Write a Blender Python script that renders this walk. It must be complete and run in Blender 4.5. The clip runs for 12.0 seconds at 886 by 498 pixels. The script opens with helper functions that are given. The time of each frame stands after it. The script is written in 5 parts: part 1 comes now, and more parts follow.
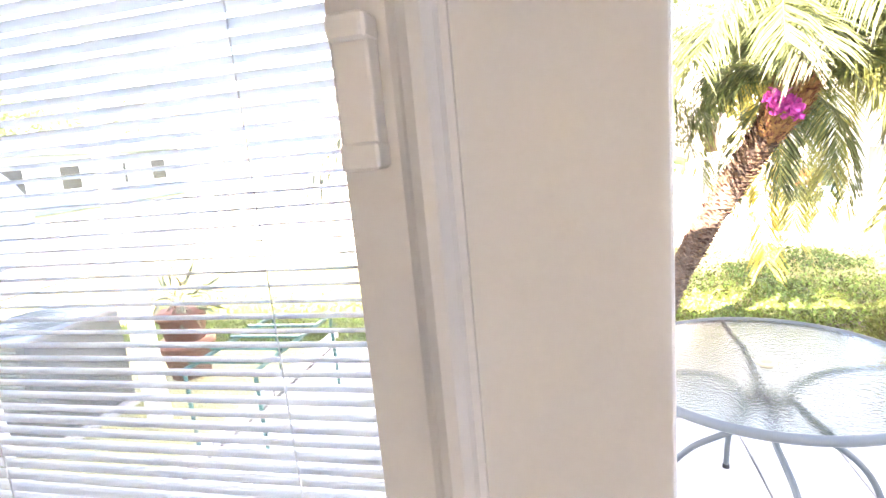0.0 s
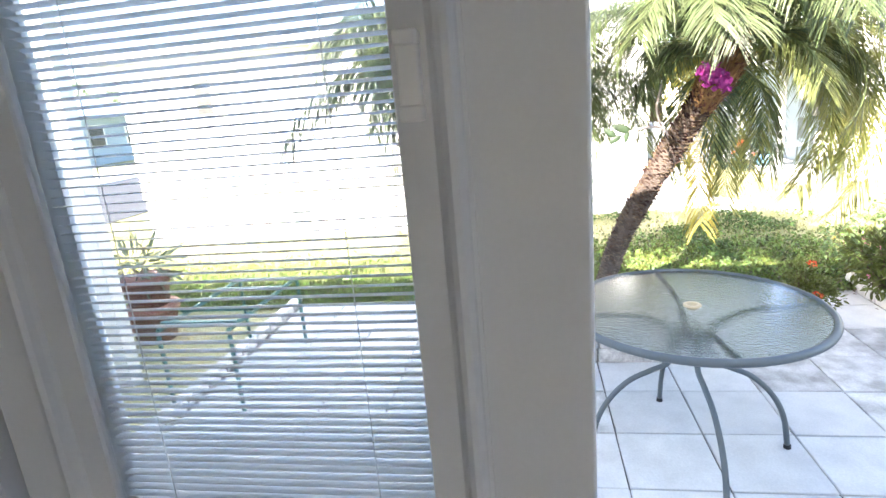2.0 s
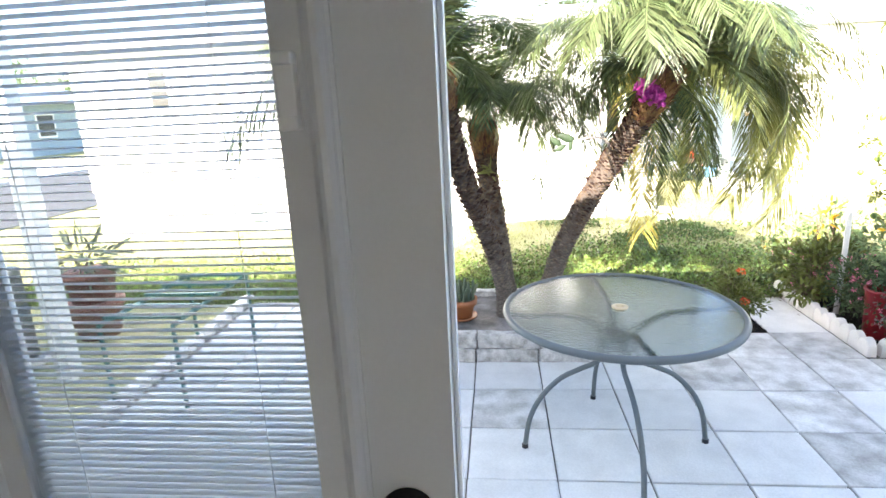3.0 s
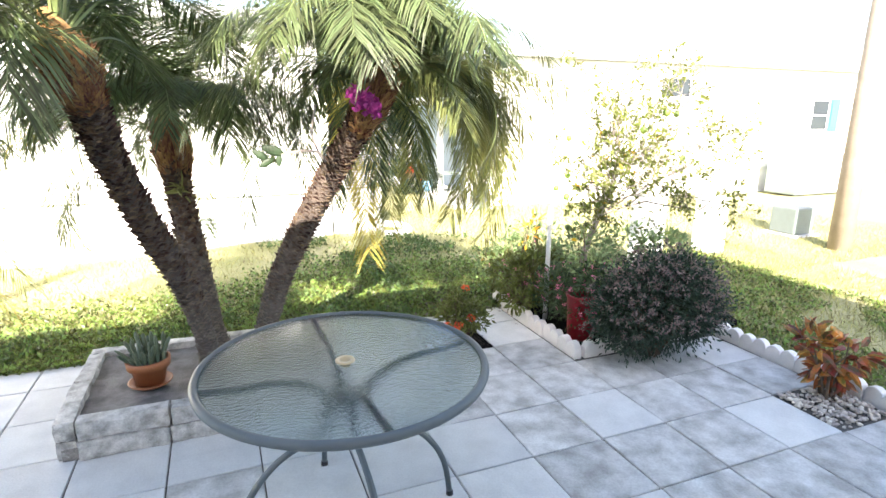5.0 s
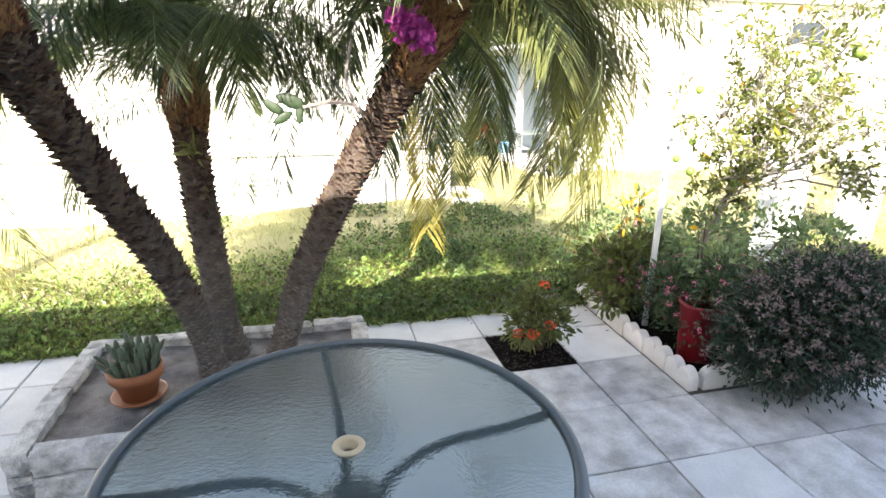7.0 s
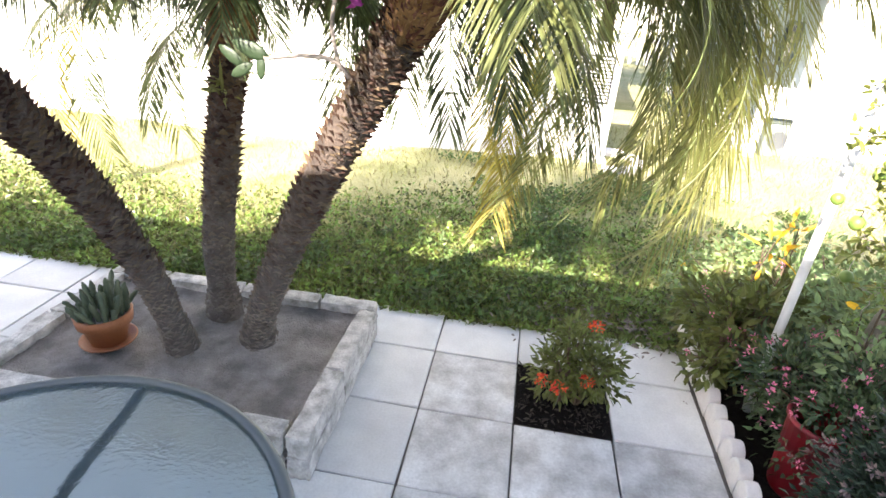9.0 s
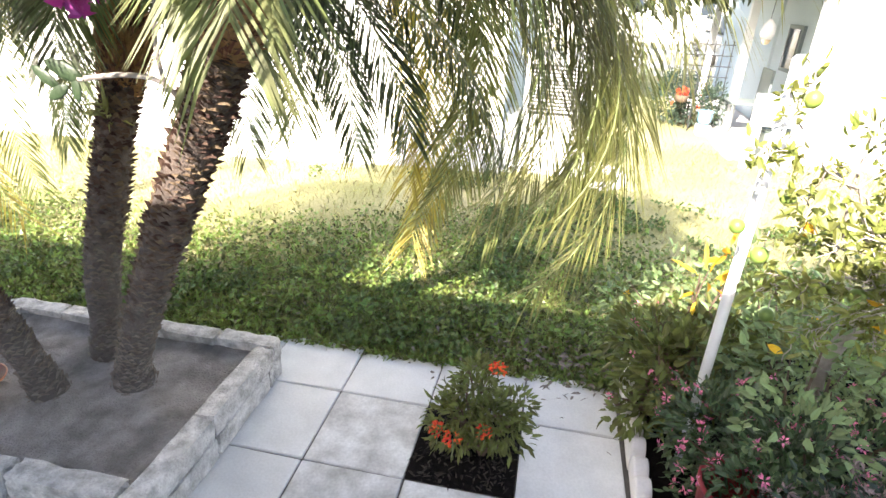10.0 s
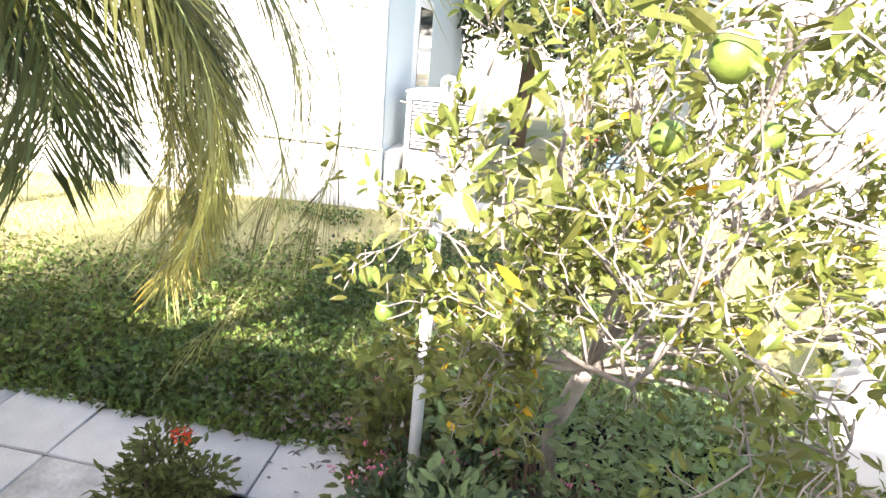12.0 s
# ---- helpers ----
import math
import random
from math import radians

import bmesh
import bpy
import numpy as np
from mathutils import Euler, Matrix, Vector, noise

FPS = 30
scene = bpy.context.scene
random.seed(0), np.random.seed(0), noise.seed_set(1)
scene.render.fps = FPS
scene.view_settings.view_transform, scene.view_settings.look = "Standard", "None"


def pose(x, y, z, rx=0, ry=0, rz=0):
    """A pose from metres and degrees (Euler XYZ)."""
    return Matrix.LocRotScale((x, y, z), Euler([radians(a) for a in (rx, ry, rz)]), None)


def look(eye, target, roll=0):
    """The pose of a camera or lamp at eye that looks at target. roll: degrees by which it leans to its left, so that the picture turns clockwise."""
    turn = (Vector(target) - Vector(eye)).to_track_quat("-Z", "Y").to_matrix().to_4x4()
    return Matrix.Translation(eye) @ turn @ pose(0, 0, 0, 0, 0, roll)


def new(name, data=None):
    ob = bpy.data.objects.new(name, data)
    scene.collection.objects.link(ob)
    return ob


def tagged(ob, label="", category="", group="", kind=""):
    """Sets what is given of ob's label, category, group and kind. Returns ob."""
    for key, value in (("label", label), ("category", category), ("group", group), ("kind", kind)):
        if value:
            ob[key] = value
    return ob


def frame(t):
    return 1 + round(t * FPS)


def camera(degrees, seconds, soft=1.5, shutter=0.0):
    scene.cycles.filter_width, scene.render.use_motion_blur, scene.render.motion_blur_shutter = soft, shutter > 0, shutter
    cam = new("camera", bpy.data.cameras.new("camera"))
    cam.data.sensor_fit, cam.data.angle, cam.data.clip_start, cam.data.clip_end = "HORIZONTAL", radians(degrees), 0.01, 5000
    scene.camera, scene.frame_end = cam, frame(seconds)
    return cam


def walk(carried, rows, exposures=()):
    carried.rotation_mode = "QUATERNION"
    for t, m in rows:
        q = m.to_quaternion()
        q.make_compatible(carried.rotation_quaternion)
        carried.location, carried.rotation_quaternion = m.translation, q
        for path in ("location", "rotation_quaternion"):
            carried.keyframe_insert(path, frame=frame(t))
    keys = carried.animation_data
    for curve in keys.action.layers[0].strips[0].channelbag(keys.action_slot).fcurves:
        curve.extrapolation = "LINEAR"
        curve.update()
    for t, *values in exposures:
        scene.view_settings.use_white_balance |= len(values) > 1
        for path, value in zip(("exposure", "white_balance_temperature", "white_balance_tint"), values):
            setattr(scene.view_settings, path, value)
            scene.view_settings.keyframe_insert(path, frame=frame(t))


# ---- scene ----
cam = camera(77.7, 12.0)
PATH = [
    (0, (-0.05, -0.213, 1.652), (-0.541, 1.687, 1.266), -5.4),
    (0.5, (-0.075, -0.197, 1.633), (-0.728, 1.669, 1.33), -4.2),
    (1, (-0.081, -0.242, 1.66), (-0.668, 1.621, 1.227), -2.5),
    (1.5, (-0.083, -0.333, 1.657), (-0.581, 1.546, 1.187), -4.3),
    (2, (-0.056, -0.431, 1.653), (-0.39, 1.475, 1.147), -5.0),
    (2.5, (0.005, -0.478, 1.658), (-0.288, 1.431, 1.138), -3.1),
    (3, (0.053, -0.502, 1.659), (-0.15, 1.422, 1.153), -2.7),
    (3.5, (0.041, -0.424, 1.658), (0.127, 1.522, 1.205), -2.0),
    (3.7, (0.034, -0.376, 1.651), (0.255, 1.568, 1.235), -3.7),
    (5.3, (0.293, 0.169, 1.612), (1.044, 1.959, 1.129), 1.0),
    (5.5, (0.332, 0.239, 1.608), (0.937, 2.082, 1.118), 1.9),
    (6, (0.427, 0.39, 1.589), (0.756, 2.297, 1.082), -0.2),
    (6.5, (0.494, 0.622, 1.541), (0.879, 2.498, 0.965), 2.5),
    (7, (0.549, 0.869, 1.544), (1.011, 2.712, 0.92), 0.5),
    (7.2, (0.592, 0.932, 1.541), (1.004, 2.765, 0.855), -0.5),
    (8.8, (1.265, 1.509, 1.695), (1.183, 3.278, 0.766), 3.3),
    (9, (1.405, 1.507, 1.664), (1.172, 3.285, 0.779), 4.4),
    (9.5, (1.676, 1.638, 1.659), (1.403, 3.428, 0.811), 3.9),
    (10, (1.915, 1.843, 1.657), (1.577, 3.625, 0.813), 2.4),
    (10.5, (2.187, 1.927, 1.677), (1.634, 3.686, 0.901), 4.4),
    (11, (2.467, 2.04, 1.623), (2.013, 3.829, 0.854), 3.1),
    (11.5, (2.653, 2.206, 1.622), (2.236, 4.002, 0.847), 1.9),
    (11.8, (2.771, 2.268, 1.623), (2.421, 4.089, 0.875), 3.1),
    (12, (2.769, 2.281, 1.619), (2.518, 4.134, 0.909), 5.5),
]
walk(cam, [(t, look(eye, target, roll)) for t, eye, target, roll in PATH], exposures=[(0.0, 4.45, 7800, 27), (0.5, 4.1, 7250, 22), (1.0, 3.75, 6750, 19), (1.5, 3.4, 6550, 18), (2.0, 3.2, 6550, 16), (3.0, 3.02, 6650, 14), (3.7, 2.88, 6700, 13), (5.3, 2.52, 6750, 14), (7.2, 2.32, 6800, 15), (8.8, 2.53, 6750, 17), (11.0, 2.43, 6800, 17), (12.0, 2.25, 6800, 18)])

# ---------------------------------------------------------------- light
world = bpy.data.worlds.new("world")
scene.world = world
world.use_nodes = True
wn = world.node_tree
sky = wn.nodes.new("ShaderNodeTexSky")
sky.sky_type = "NISHITA"
sky.sun_disc = False
SUN_EL, SUN_AZ = 34.5, 200.5
sky.sun_elevation = radians(SUN_EL)
sky.sun_rotation = radians(SUN_AZ)
sky.air_density, sky.dust_density, sky.ozone_density = 1.0, 2.0, 1.0
wn.nodes["Background"].inputs["Strength"].default_value = 0.13
wn.links.new(sky.outputs["Color"], wn.nodes["Background"].inputs["Color"])
sun = new("sun", bpy.data.lights.new("sun", "SUN"))
sun.data.energy, sun.data.angle, sun.data.color = 4.5, radians(0.5), (1.0, 0.95, 0.86)
saz = radians(SUN_AZ)
sun.matrix_world = look((math.sin(saz) * 20, math.cos(saz) * 20, 20 * math.tan(radians(SUN_EL))), (0, 0, 0))


# ---------------------------------------------------------------- materials
def mat(name, color, rough=0.7, var=0.15, scale=8.0, fine=80.0, bump=0.2, metal=0.0, spec=0.5, second=None,
        island=0.0, objvar=0.0, sub=0.0, stain=0.5, bumpdist=0.01, trans=0.0):
    m = bpy.data.materials.new(name)
    m.use_nodes = True
    nt = m.node_tree
    b = nt.nodes["Principled BSDF"]
    tc = nt.nodes.new("ShaderNodeTexCoord")
    n1 = nt.nodes.new("ShaderNodeTexNoise")
    n1.inputs["Scale"].default_value, n1.inputs["Detail"].default_value = scale, 6
    n2 = nt.nodes.new("ShaderNodeTexNoise")
    n2.inputs["Scale"].default_value, n2.inputs["Detail"].default_value = fine, 4
    src = tc.outputs["Object"]
    if objvar:
        oi = nt.nodes.new("ShaderNodeObjectInfo")
        sc = nt.nodes.new("ShaderNodeVectorMath")
        sc.operation = "MULTIPLY_ADD"
        cx = nt.nodes.new("ShaderNodeCombineXYZ")
        for i in range(3):
            nt.links.new(oi.outputs["Random"], cx.inputs[i])
        sc.inputs[1].default_value = (37, 53, 71)
        nt.links.new(cx.outputs[0], sc.inputs[0])
        nt.links.new(src, sc.inputs[2])
        src = sc.outputs[0]
    for n in (n1, n2):
        nt.links.new(src, n.inputs["Vector"])
    c2 = second or tuple(c * (1 - stain) for c in color)
    ramp = nt.nodes.new("ShaderNodeValToRGB")
    ramp.color_ramp.elements[0].position, ramp.color_ramp.elements[1].position = 0.35, 0.68
    ramp.color_ramp.elements[0].color, ramp.color_ramp.elements[1].color = (0, 0, 0, 1), (1, 1, 1, 1)
    nt.links.new(n1.outputs["Fac"], ramp.inputs["Fac"])
    mixa = nt.nodes.new("ShaderNodeMix")
    mixa.data_type = "RGBA"
    mixa.inputs["A"].default_value, mixa.inputs["B"].default_value = (*color, 1), (*c2, 1)
    k = nt.nodes.new("ShaderNodeMath")
    k.operation = "MULTIPLY"
    k.inputs[1].default_value = min(1.0, var * 2) if not second else 1.0
    nt.links.new(ramp.outputs["Color"], k.inputs[0])
    nt.links.new(k.outputs[0], mixa.inputs["Factor"])
    hsv = nt.nodes.new("ShaderNodeHueSaturation")
    nt.links.new(mixa.outputs["Result"], hsv.inputs["Color"])
    mr = nt.nodes.new("ShaderNodeMapRange")
    mr.inputs["To Min"].default_value, mr.inputs["To Max"].default_value = 1 - var, 1 + var
    nt.links.new(n2.outputs["Fac"], mr.inputs["Value"])
    val = mr.outputs["Result"]
    if island or objvar:
        if island:
            g = nt.nodes.new("ShaderNodeNewGeometry")
            r = g.outputs["Random Per Island"]
        else:
            r = oi.outputs["Random"]
        amt = island or objvar
        m2 = nt.nodes.new("ShaderNodeMapRange")
        m2.inputs["To Min"].default_value, m2.inputs["To Max"].default_value = 1 - amt, 1 + amt
        nt.links.new(r, m2.inputs["Value"])
        mm = nt.nodes.new("ShaderNodeMath")
        mm.operation = "MULTIPLY"
        nt.links.new(val, mm.inputs[0])
        nt.links.new(m2.outputs["Result"], mm.inputs[1])
        val = mm.outputs[0]
        if island:
            m3 = nt.nodes.new("ShaderNodeMapRange")
            m3.inputs["To Min"].default_value, m3.inputs["To Max"].default_value = 0.5 - 0.05 * amt, 0.5 + 0.05 * amt
            nt.links.new(r, m3.inputs["Value"])
            nt.links.new(m3.outputs["Result"], hsv.inputs["Hue"])
    nt.links.new(val, hsv.inputs["Value"])
    nt.links.new(hsv.outputs["Color"], b.inputs["Base Color"])
    b.inputs["Roughness"].default_value, b.inputs["Metallic"].default_value = rough, metal
    b.inputs["Specular IOR Level"].default_value = spec
    if bump:
        bp = nt.nodes.new("ShaderNodeBump")
        bp.inputs["Strength"].default_value, bp.inputs["Distance"].default_value = bump, bumpdist
        add = nt.nodes.new("ShaderNodeMath")
        add.operation = "ADD"
        nt.links.new(n1.outputs["Fac"], add.inputs[0])
        nt.links.new(n2.outputs["Fac"], add.inputs[1])
        nt.links.new(add.outputs[0], bp.inputs["Height"])
        nt.links.new(bp.outputs["Normal"], b.inputs["Normal"])
    if trans:
        out = nt.nodes["Material Output"]
        tr = nt.nodes.new("ShaderNodeBsdfTranslucent")
        nt.links.new(hsv.outputs["Color"], tr.inputs["Color"])
        ms = nt.nodes.new("ShaderNodeMixShader")
        ms.inputs["Fac"].default_value = trans
        nt.links.new(b.outputs[0], ms.inputs[1])
        nt.links.new(tr.outputs[0], ms.inputs[2])
        nt.links.new(ms.outputs[0], out.inputs["Surface"])
    return m


def glass(name, tint, rough, bump=0.0, scale=60.0, ior=1.45):
    m = bpy.data.materials.new(name)
    m.use_nodes = True
    nt = m.node_tree
    b = nt.nodes["Principled BSDF"]
    b.inputs["Base Color"].default_value = (*tint, 1)
    b.inputs["Roughness"].default_value = rough
    b.inputs["Transmission Weight"].default_value = 1.0
    b.inputs["IOR"].default_value = ior
    if bump:
        tc = nt.nodes.new("ShaderNodeTexCoord")
        n = nt.nodes.new("ShaderNodeTexNoise")
        n.inputs["Scale"].default_value, n.inputs["Detail"].default_value = scale, 2
        bp = nt.nodes.new("ShaderNodeBump")
        bp.inputs["Strength"].default_value, bp.inputs["Distance"].default_value = bump, 0.01
        nt.links.new(tc.outputs["Object"], n.inputs["Vector"])
        nt.links.new(n.outputs["Fac"], bp.inputs["Height"])
        nt.links.new(bp.outputs["Normal"], b.inputs["Normal"])
    return m


def weather(m, grey, low, high):
    """Old bark bleached grey near the foot of a trunk, patchily, fresh and brown above."""
    nt = m.node_tree
    b = nt.nodes["Principled BSDF"]
    fresh = b.inputs["Base Color"].links[0].from_socket
    tc = nt.nodes.new("ShaderNodeTexCoord")
    sep = nt.nodes.new("ShaderNodeSeparateXYZ")
    nt.links.new(tc.outputs["Object"], sep.inputs[0])
    n = nt.nodes.new("ShaderNodeTexNoise")
    n.inputs["Scale"].default_value, n.inputs["Detail"].default_value = 26, 5
    nt.links.new(tc.outputs["Object"], n.inputs["Vector"])
    mr = nt.nodes.new("ShaderNodeMapRange")
    mr.inputs["From Min"].default_value, mr.inputs["From Max"].default_value = low, high
    mr.inputs["To Min"].default_value, mr.inputs["To Max"].default_value = 0.55, 0.0
    nt.links.new(sep.outputs["Z"], mr.inputs["Value"])
    add = nt.nodes.new("ShaderNodeMath")
    add.operation = "ADD"
    nt.links.new(mr.outputs["Result"], add.inputs[0])
    nt.links.new(n.outputs["Fac"], add.inputs[1])
    ramp = nt.nodes.new("ShaderNodeMapRange")
    ramp.inputs["From Min"].default_value, ramp.inputs["From Max"].default_value = 0.62, 1.25
    nt.links.new(add.outputs[0], ramp.inputs["Value"])
    mix = nt.nodes.new("ShaderNodeMix")
    mix.data_type = "RGBA"
    mix.inputs["B"].default_value = (*grey, 1)
    nt.links.new(fresh, mix.inputs["A"])
    nt.links.new(ramp.outputs["Result"], mix.inputs["Factor"])
    nt.links.new(mix.outputs["Result"], b.inputs["Base Color"])


M_DOOR = mat("door_paint", (0.70, 0.725, 0.76), 0.45, 0.03, 3, 160, 0.04, stain=0.06)
M_SLIDER = mat("blind_control_plastic", (0.85, 0.86, 0.87), 0.35, 0.02, 5, 90, 0.02, stain=0.04)
M_SLAT = mat("blind_slat_paint", (0.93, 0.95, 0.97), 0.4, 0.02, 5, 60, 0.0, stain=0.03, trans=0.62)
M_BLACK = mat("black_rubber", (0.02, 0.018, 0.018), 0.6, 0.2, 20, 120, 0.1)
M_KNOB = mat("dark_bronze", (0.05, 0.045, 0.04), 0.3, 0.2, 30, 120, 0.05, metal=0.9)
M_HINGE = mat("painted_hinge", (0.6, 0.58, 0.55), 0.4, 0.1, 30, 120, 0.05, metal=0.5)
# Unseen room walls, tinted blue-grey so light bounced onto the door turns cool.
M_COOLWALL = mat("cool_bounce_wall", (0.56, 0.60, 0.66), 0.8, 0.05, 4, 120, 0.1, stain=0.08)
M_CEIL = mat("ceiling_paint", (0.74, 0.76, 0.79), 0.9, 0.04, 4, 150, 0.15, stain=0.06)
# Unseen floor, likewise tinted blue-grey to cool the bounced light.
M_FLOORIN = mat("cool_bounce_floor", (0.22, 0.25, 0.29), 0.35, 0.12, 6, 60, 0.05)
M_SIDING = mat("white_siding", (0.82, 0.82, 0.8), 0.6, 0.05, 2, 60, 0.06, stain=0.12)
# Puts the bluish shade of the white houses' side walls into the colour.
M_SIDEBLUE = mat("shade_tinted_blue_siding", (0.52, 0.60, 0.63), 0.6, 0.06, 2, 60, 0.06, stain=0.12)
# Blue-grey for the far bungalow's wall, with its shade darkened into the colour.
M_FARSHADE = mat("far_shaded_blue_siding", (0.26, 0.33, 0.38), 0.7, 0.08, 2, 60, 0.06, stain=0.15)
M_SHUT = mat("blue_shutter", (0.05, 0.20, 0.42), 0.5, 0.1, 10, 60, 0.05)
M_ROOF = mat("roof_sheet", (0.62, 0.64, 0.66), 0.5, 0.1, 3, 40, 0.1)
M_ROOFDK = mat("blue_grey_roof", (0.22, 0.28, 0.36), 0.6, 0.1, 3, 40, 0.1)
M_PAVER = mat("concrete_paver", (0.60, 0.60, 0.575), 0.85, 0.15, 7.0, 110, 0.4, second=(0.52, 0.52, 0.50), objvar=0.09, bumpdist=0.004)
M_PAVERD = mat("stained_concrete_paver", (0.575, 0.575, 0.55), 0.88, 0.26, 8.0, 90, 0.45, second=(0.315, 0.305, 0.28), objvar=0.14, bumpdist=0.004)
M_SAND = mat("joint_sand", (0.11, 0.10, 0.085), 0.95, 0.3, 20, 200, 0.4)
M_BLOCK = mat("weathered_concrete_block", (0.60, 0.585, 0.55), 0.9, 0.28, 17, 110, 1.0, second=(0.27, 0.26, 0.235), objvar=0.08, bumpdist=0.01)
M_SCALLOP = mat("white_concrete_edging", (0.72, 0.69, 0.66), 0.85, 0.1, 14, 120, 0.5, stain=0.45, objvar=0.06, bumpdist=0.006)
M_SOIL = mat("dry_grey_sand", (0.36, 0.335, 0.315), 0.95, 0.28, 9, 130, 1.0, second=(0.17, 0.157, 0.145), bumpdist=0.03)
M_MULCH = mat("dark_mulch", (0.012, 0.010, 0.009), 1.0, 0.4, 40, 160, 0.8, spec=0.05)
M_CHIP = mat("mulch_chip", (0.045, 0.038, 0.032), 1.0, 0.3, 40, 160, 0.4, island=0.6, spec=0.05)
M_PEB = mat("pebble", (0.55, 0.49, 0.43), 0.7, 0.15, 30, 120, 0.2, island=0.35)
M_FRAME = mat("grey_green_powder_coat", (0.095, 0.115, 0.12), 0.45, 0.06, 20, 200, 0.06)
M_GLASS = glass("pebbled_glass", (0.76, 0.87, 0.90), 0.11, 0.17, 70.0, 1.5)
M_PANE = glass("clear_glass", (0.97, 0.99, 0.99), 0.0)
M_HUB = mat("cream_plastic", (0.52, 0.42, 0.26), 0.4, 0.05, 30, 100, 0.03)
M_TRUNK = mat("palm_trunk_bark", (0.12, 0.09, 0.07), 0.95, 0.3, 14, 90, 0.9, second=(0.06, 0.045, 0.036), bumpdist=0.02)
M_STUB = mat("palm_leaf_base", (0.096, 0.058, 0.040), 0.95, 0.25, 16, 120, 0.6, island=0.6, second=(0.105, 0.072, 0.053), spec=0.1)
weather(M_TRUNK, (0.13, 0.115, 0.10), 0.1, 1.0)
weather(M_STUB, (0.25, 0.225, 0.195), 0.1, 1.0)
M_FIBRE = mat("palm_fibre", (0.22, 0.095, 0.042), 0.95, 0.3, 30, 160, 0.7, island=0.5)
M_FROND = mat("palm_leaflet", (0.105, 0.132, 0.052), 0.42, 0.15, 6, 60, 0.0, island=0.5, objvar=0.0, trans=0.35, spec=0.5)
# Sunlight is put into these two paler colours; some such fronds are truly yellow.
M_FRONDY = mat("sunlit_yellow_palm_leaflet", (0.27, 0.275, 0.085), 0.5, 0.15, 6, 60, 0.0, island=0.3, trans=0.4)
M_FRONDG = mat("lit_yellowgreen_palm_leaflet", (0.17, 0.19, 0.06), 0.5, 0.15, 6, 60, 0.0, island=0.35, trans=0.4)
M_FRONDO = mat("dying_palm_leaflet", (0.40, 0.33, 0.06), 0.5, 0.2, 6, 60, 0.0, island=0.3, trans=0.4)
M_RACHIS = mat("palm_rachis", (0.19, 0.24, 0.08), 0.5, 0.15, 10, 60, 0.05)
M_MAG = mat("magenta_bract", (0.45, 0.05, 0.30), 0.6, 0.2, 20, 80, 0.0, island=0.25, trans=0.35)
M_RED = mat("orange_red_flower", (0.85, 0.10, 0.035), 0.6, 0.15, 30, 90, 0.0, island=0.25, trans=0.3)
M_PINK = mat("pink_flower", (0.80, 0.24, 0.40), 0.6, 0.2, 30, 90, 0.0, island=0.3, trans=0.3)
M_YEL = mat("yellow_leaf", (0.72, 0.42, 0.03), 0.6, 0.2, 20, 60, 0.0, island=0.2, trans=0.4)
M_LEAFD = mat("dark_shrub_leaf", (0.045, 0.075, 0.046), 0.45, 0.15, 10, 60, 0.0, island=0.45, trans=0.25)
M_LEAFP = mat("pentas_leaf", (0.065, 0.105, 0.042), 0.5, 0.15, 10, 60, 0.0, island=0.45, trans=0.3)
M_LEAFM = mat("mid_shrub_leaf", (0.13, 0.15, 0.035), 0.55, 0.15, 10, 60, 0.0, island=0.4, trans=0.3)
M_LEAFS = mat("soft_vine_leaf", (0.20, 0.275, 0.115), 0.6, 0.15, 12, 70, 0.0, island=0.3, trans=0.3)
M_LEAFL = mat("lime_leaf", (0.19, 0.215, 0.05), 0.4, 0.15, 12, 70, 0.0, island=0.4, trans=0.4)
M_LEAFO = mat("mango_leaf", (0.075, 0.10, 0.035), 0.4, 0.15, 12, 70, 0.0, island=0.4, trans=0.25)
M_TIP = mat("dusky_pink_shoot", (0.21, 0.155, 0.145), 0.6, 0.15, 12, 70, 0.0, island=0.4, trans=0.2)
M_CROT = mat("croton_leaf", (0.42, 0.10, 0.03), 0.4, 0.25, 25, 70, 0.0, island=0.6, second=(0.10, 0.10, 0.03), trans=0.3)
M_BRANCH = mat("citrus_branch", (0.38, 0.33, 0.29), 0.9, 0.2, 30, 120, 0.4)
M_STEM = mat("green_stem", (0.16, 0.2, 0.09), 0.7, 0.15, 20, 90, 0.1)
M_TWIG = mat("brown_twig", (0.13, 0.09, 0.06), 0.9, 0.2, 30, 90, 0.2)
M_LIME = mat("lime_skin", (0.11, 0.19, 0.04), 0.42, 0.1, 12, 220, 0.25, second=(0.20, 0.26, 0.05), bumpdist=0.002)
M_TERRA = mat("terracotta", (0.31, 0.112, 0.042), 0.55, 0.2, 12, 90, 0.2, stain=0.3)
M_BLUEPOT = mat("blue_glaze", (0.20, 0.42, 0.62), 0.25, 0.1, 10, 60, 0.05)
M_TERRAD = mat("dark_terracotta", (0.2, 0.09, 0.06), 0.8, 0.15, 12, 90, 0.2, stain=0.3)
M_CLOVER = mat("clover_leaf", (0.11, 0.165, 0.045), 0.5, 0.15, 3, 60, 0.0, island=0.5, trans=0.3)
M_CACT = mat("cactus_skin", (0.13, 0.165, 0.10), 0.6, 0.2, 25, 120, 0.3)
M_PAD = mat("cactus_pad", (0.026, 0.048, 0.018), 0.5, 0.2, 25, 120, 0.2)
M_BUCKET = mat("dark_red_plastic", (0.24, 0.012, 0.02), 0.35, 0.1, 10, 80, 0.05)
M_PIPE = mat("white_pvc", (0.72, 0.73, 0.74), 0.4, 0.06, 20, 90, 0.05)
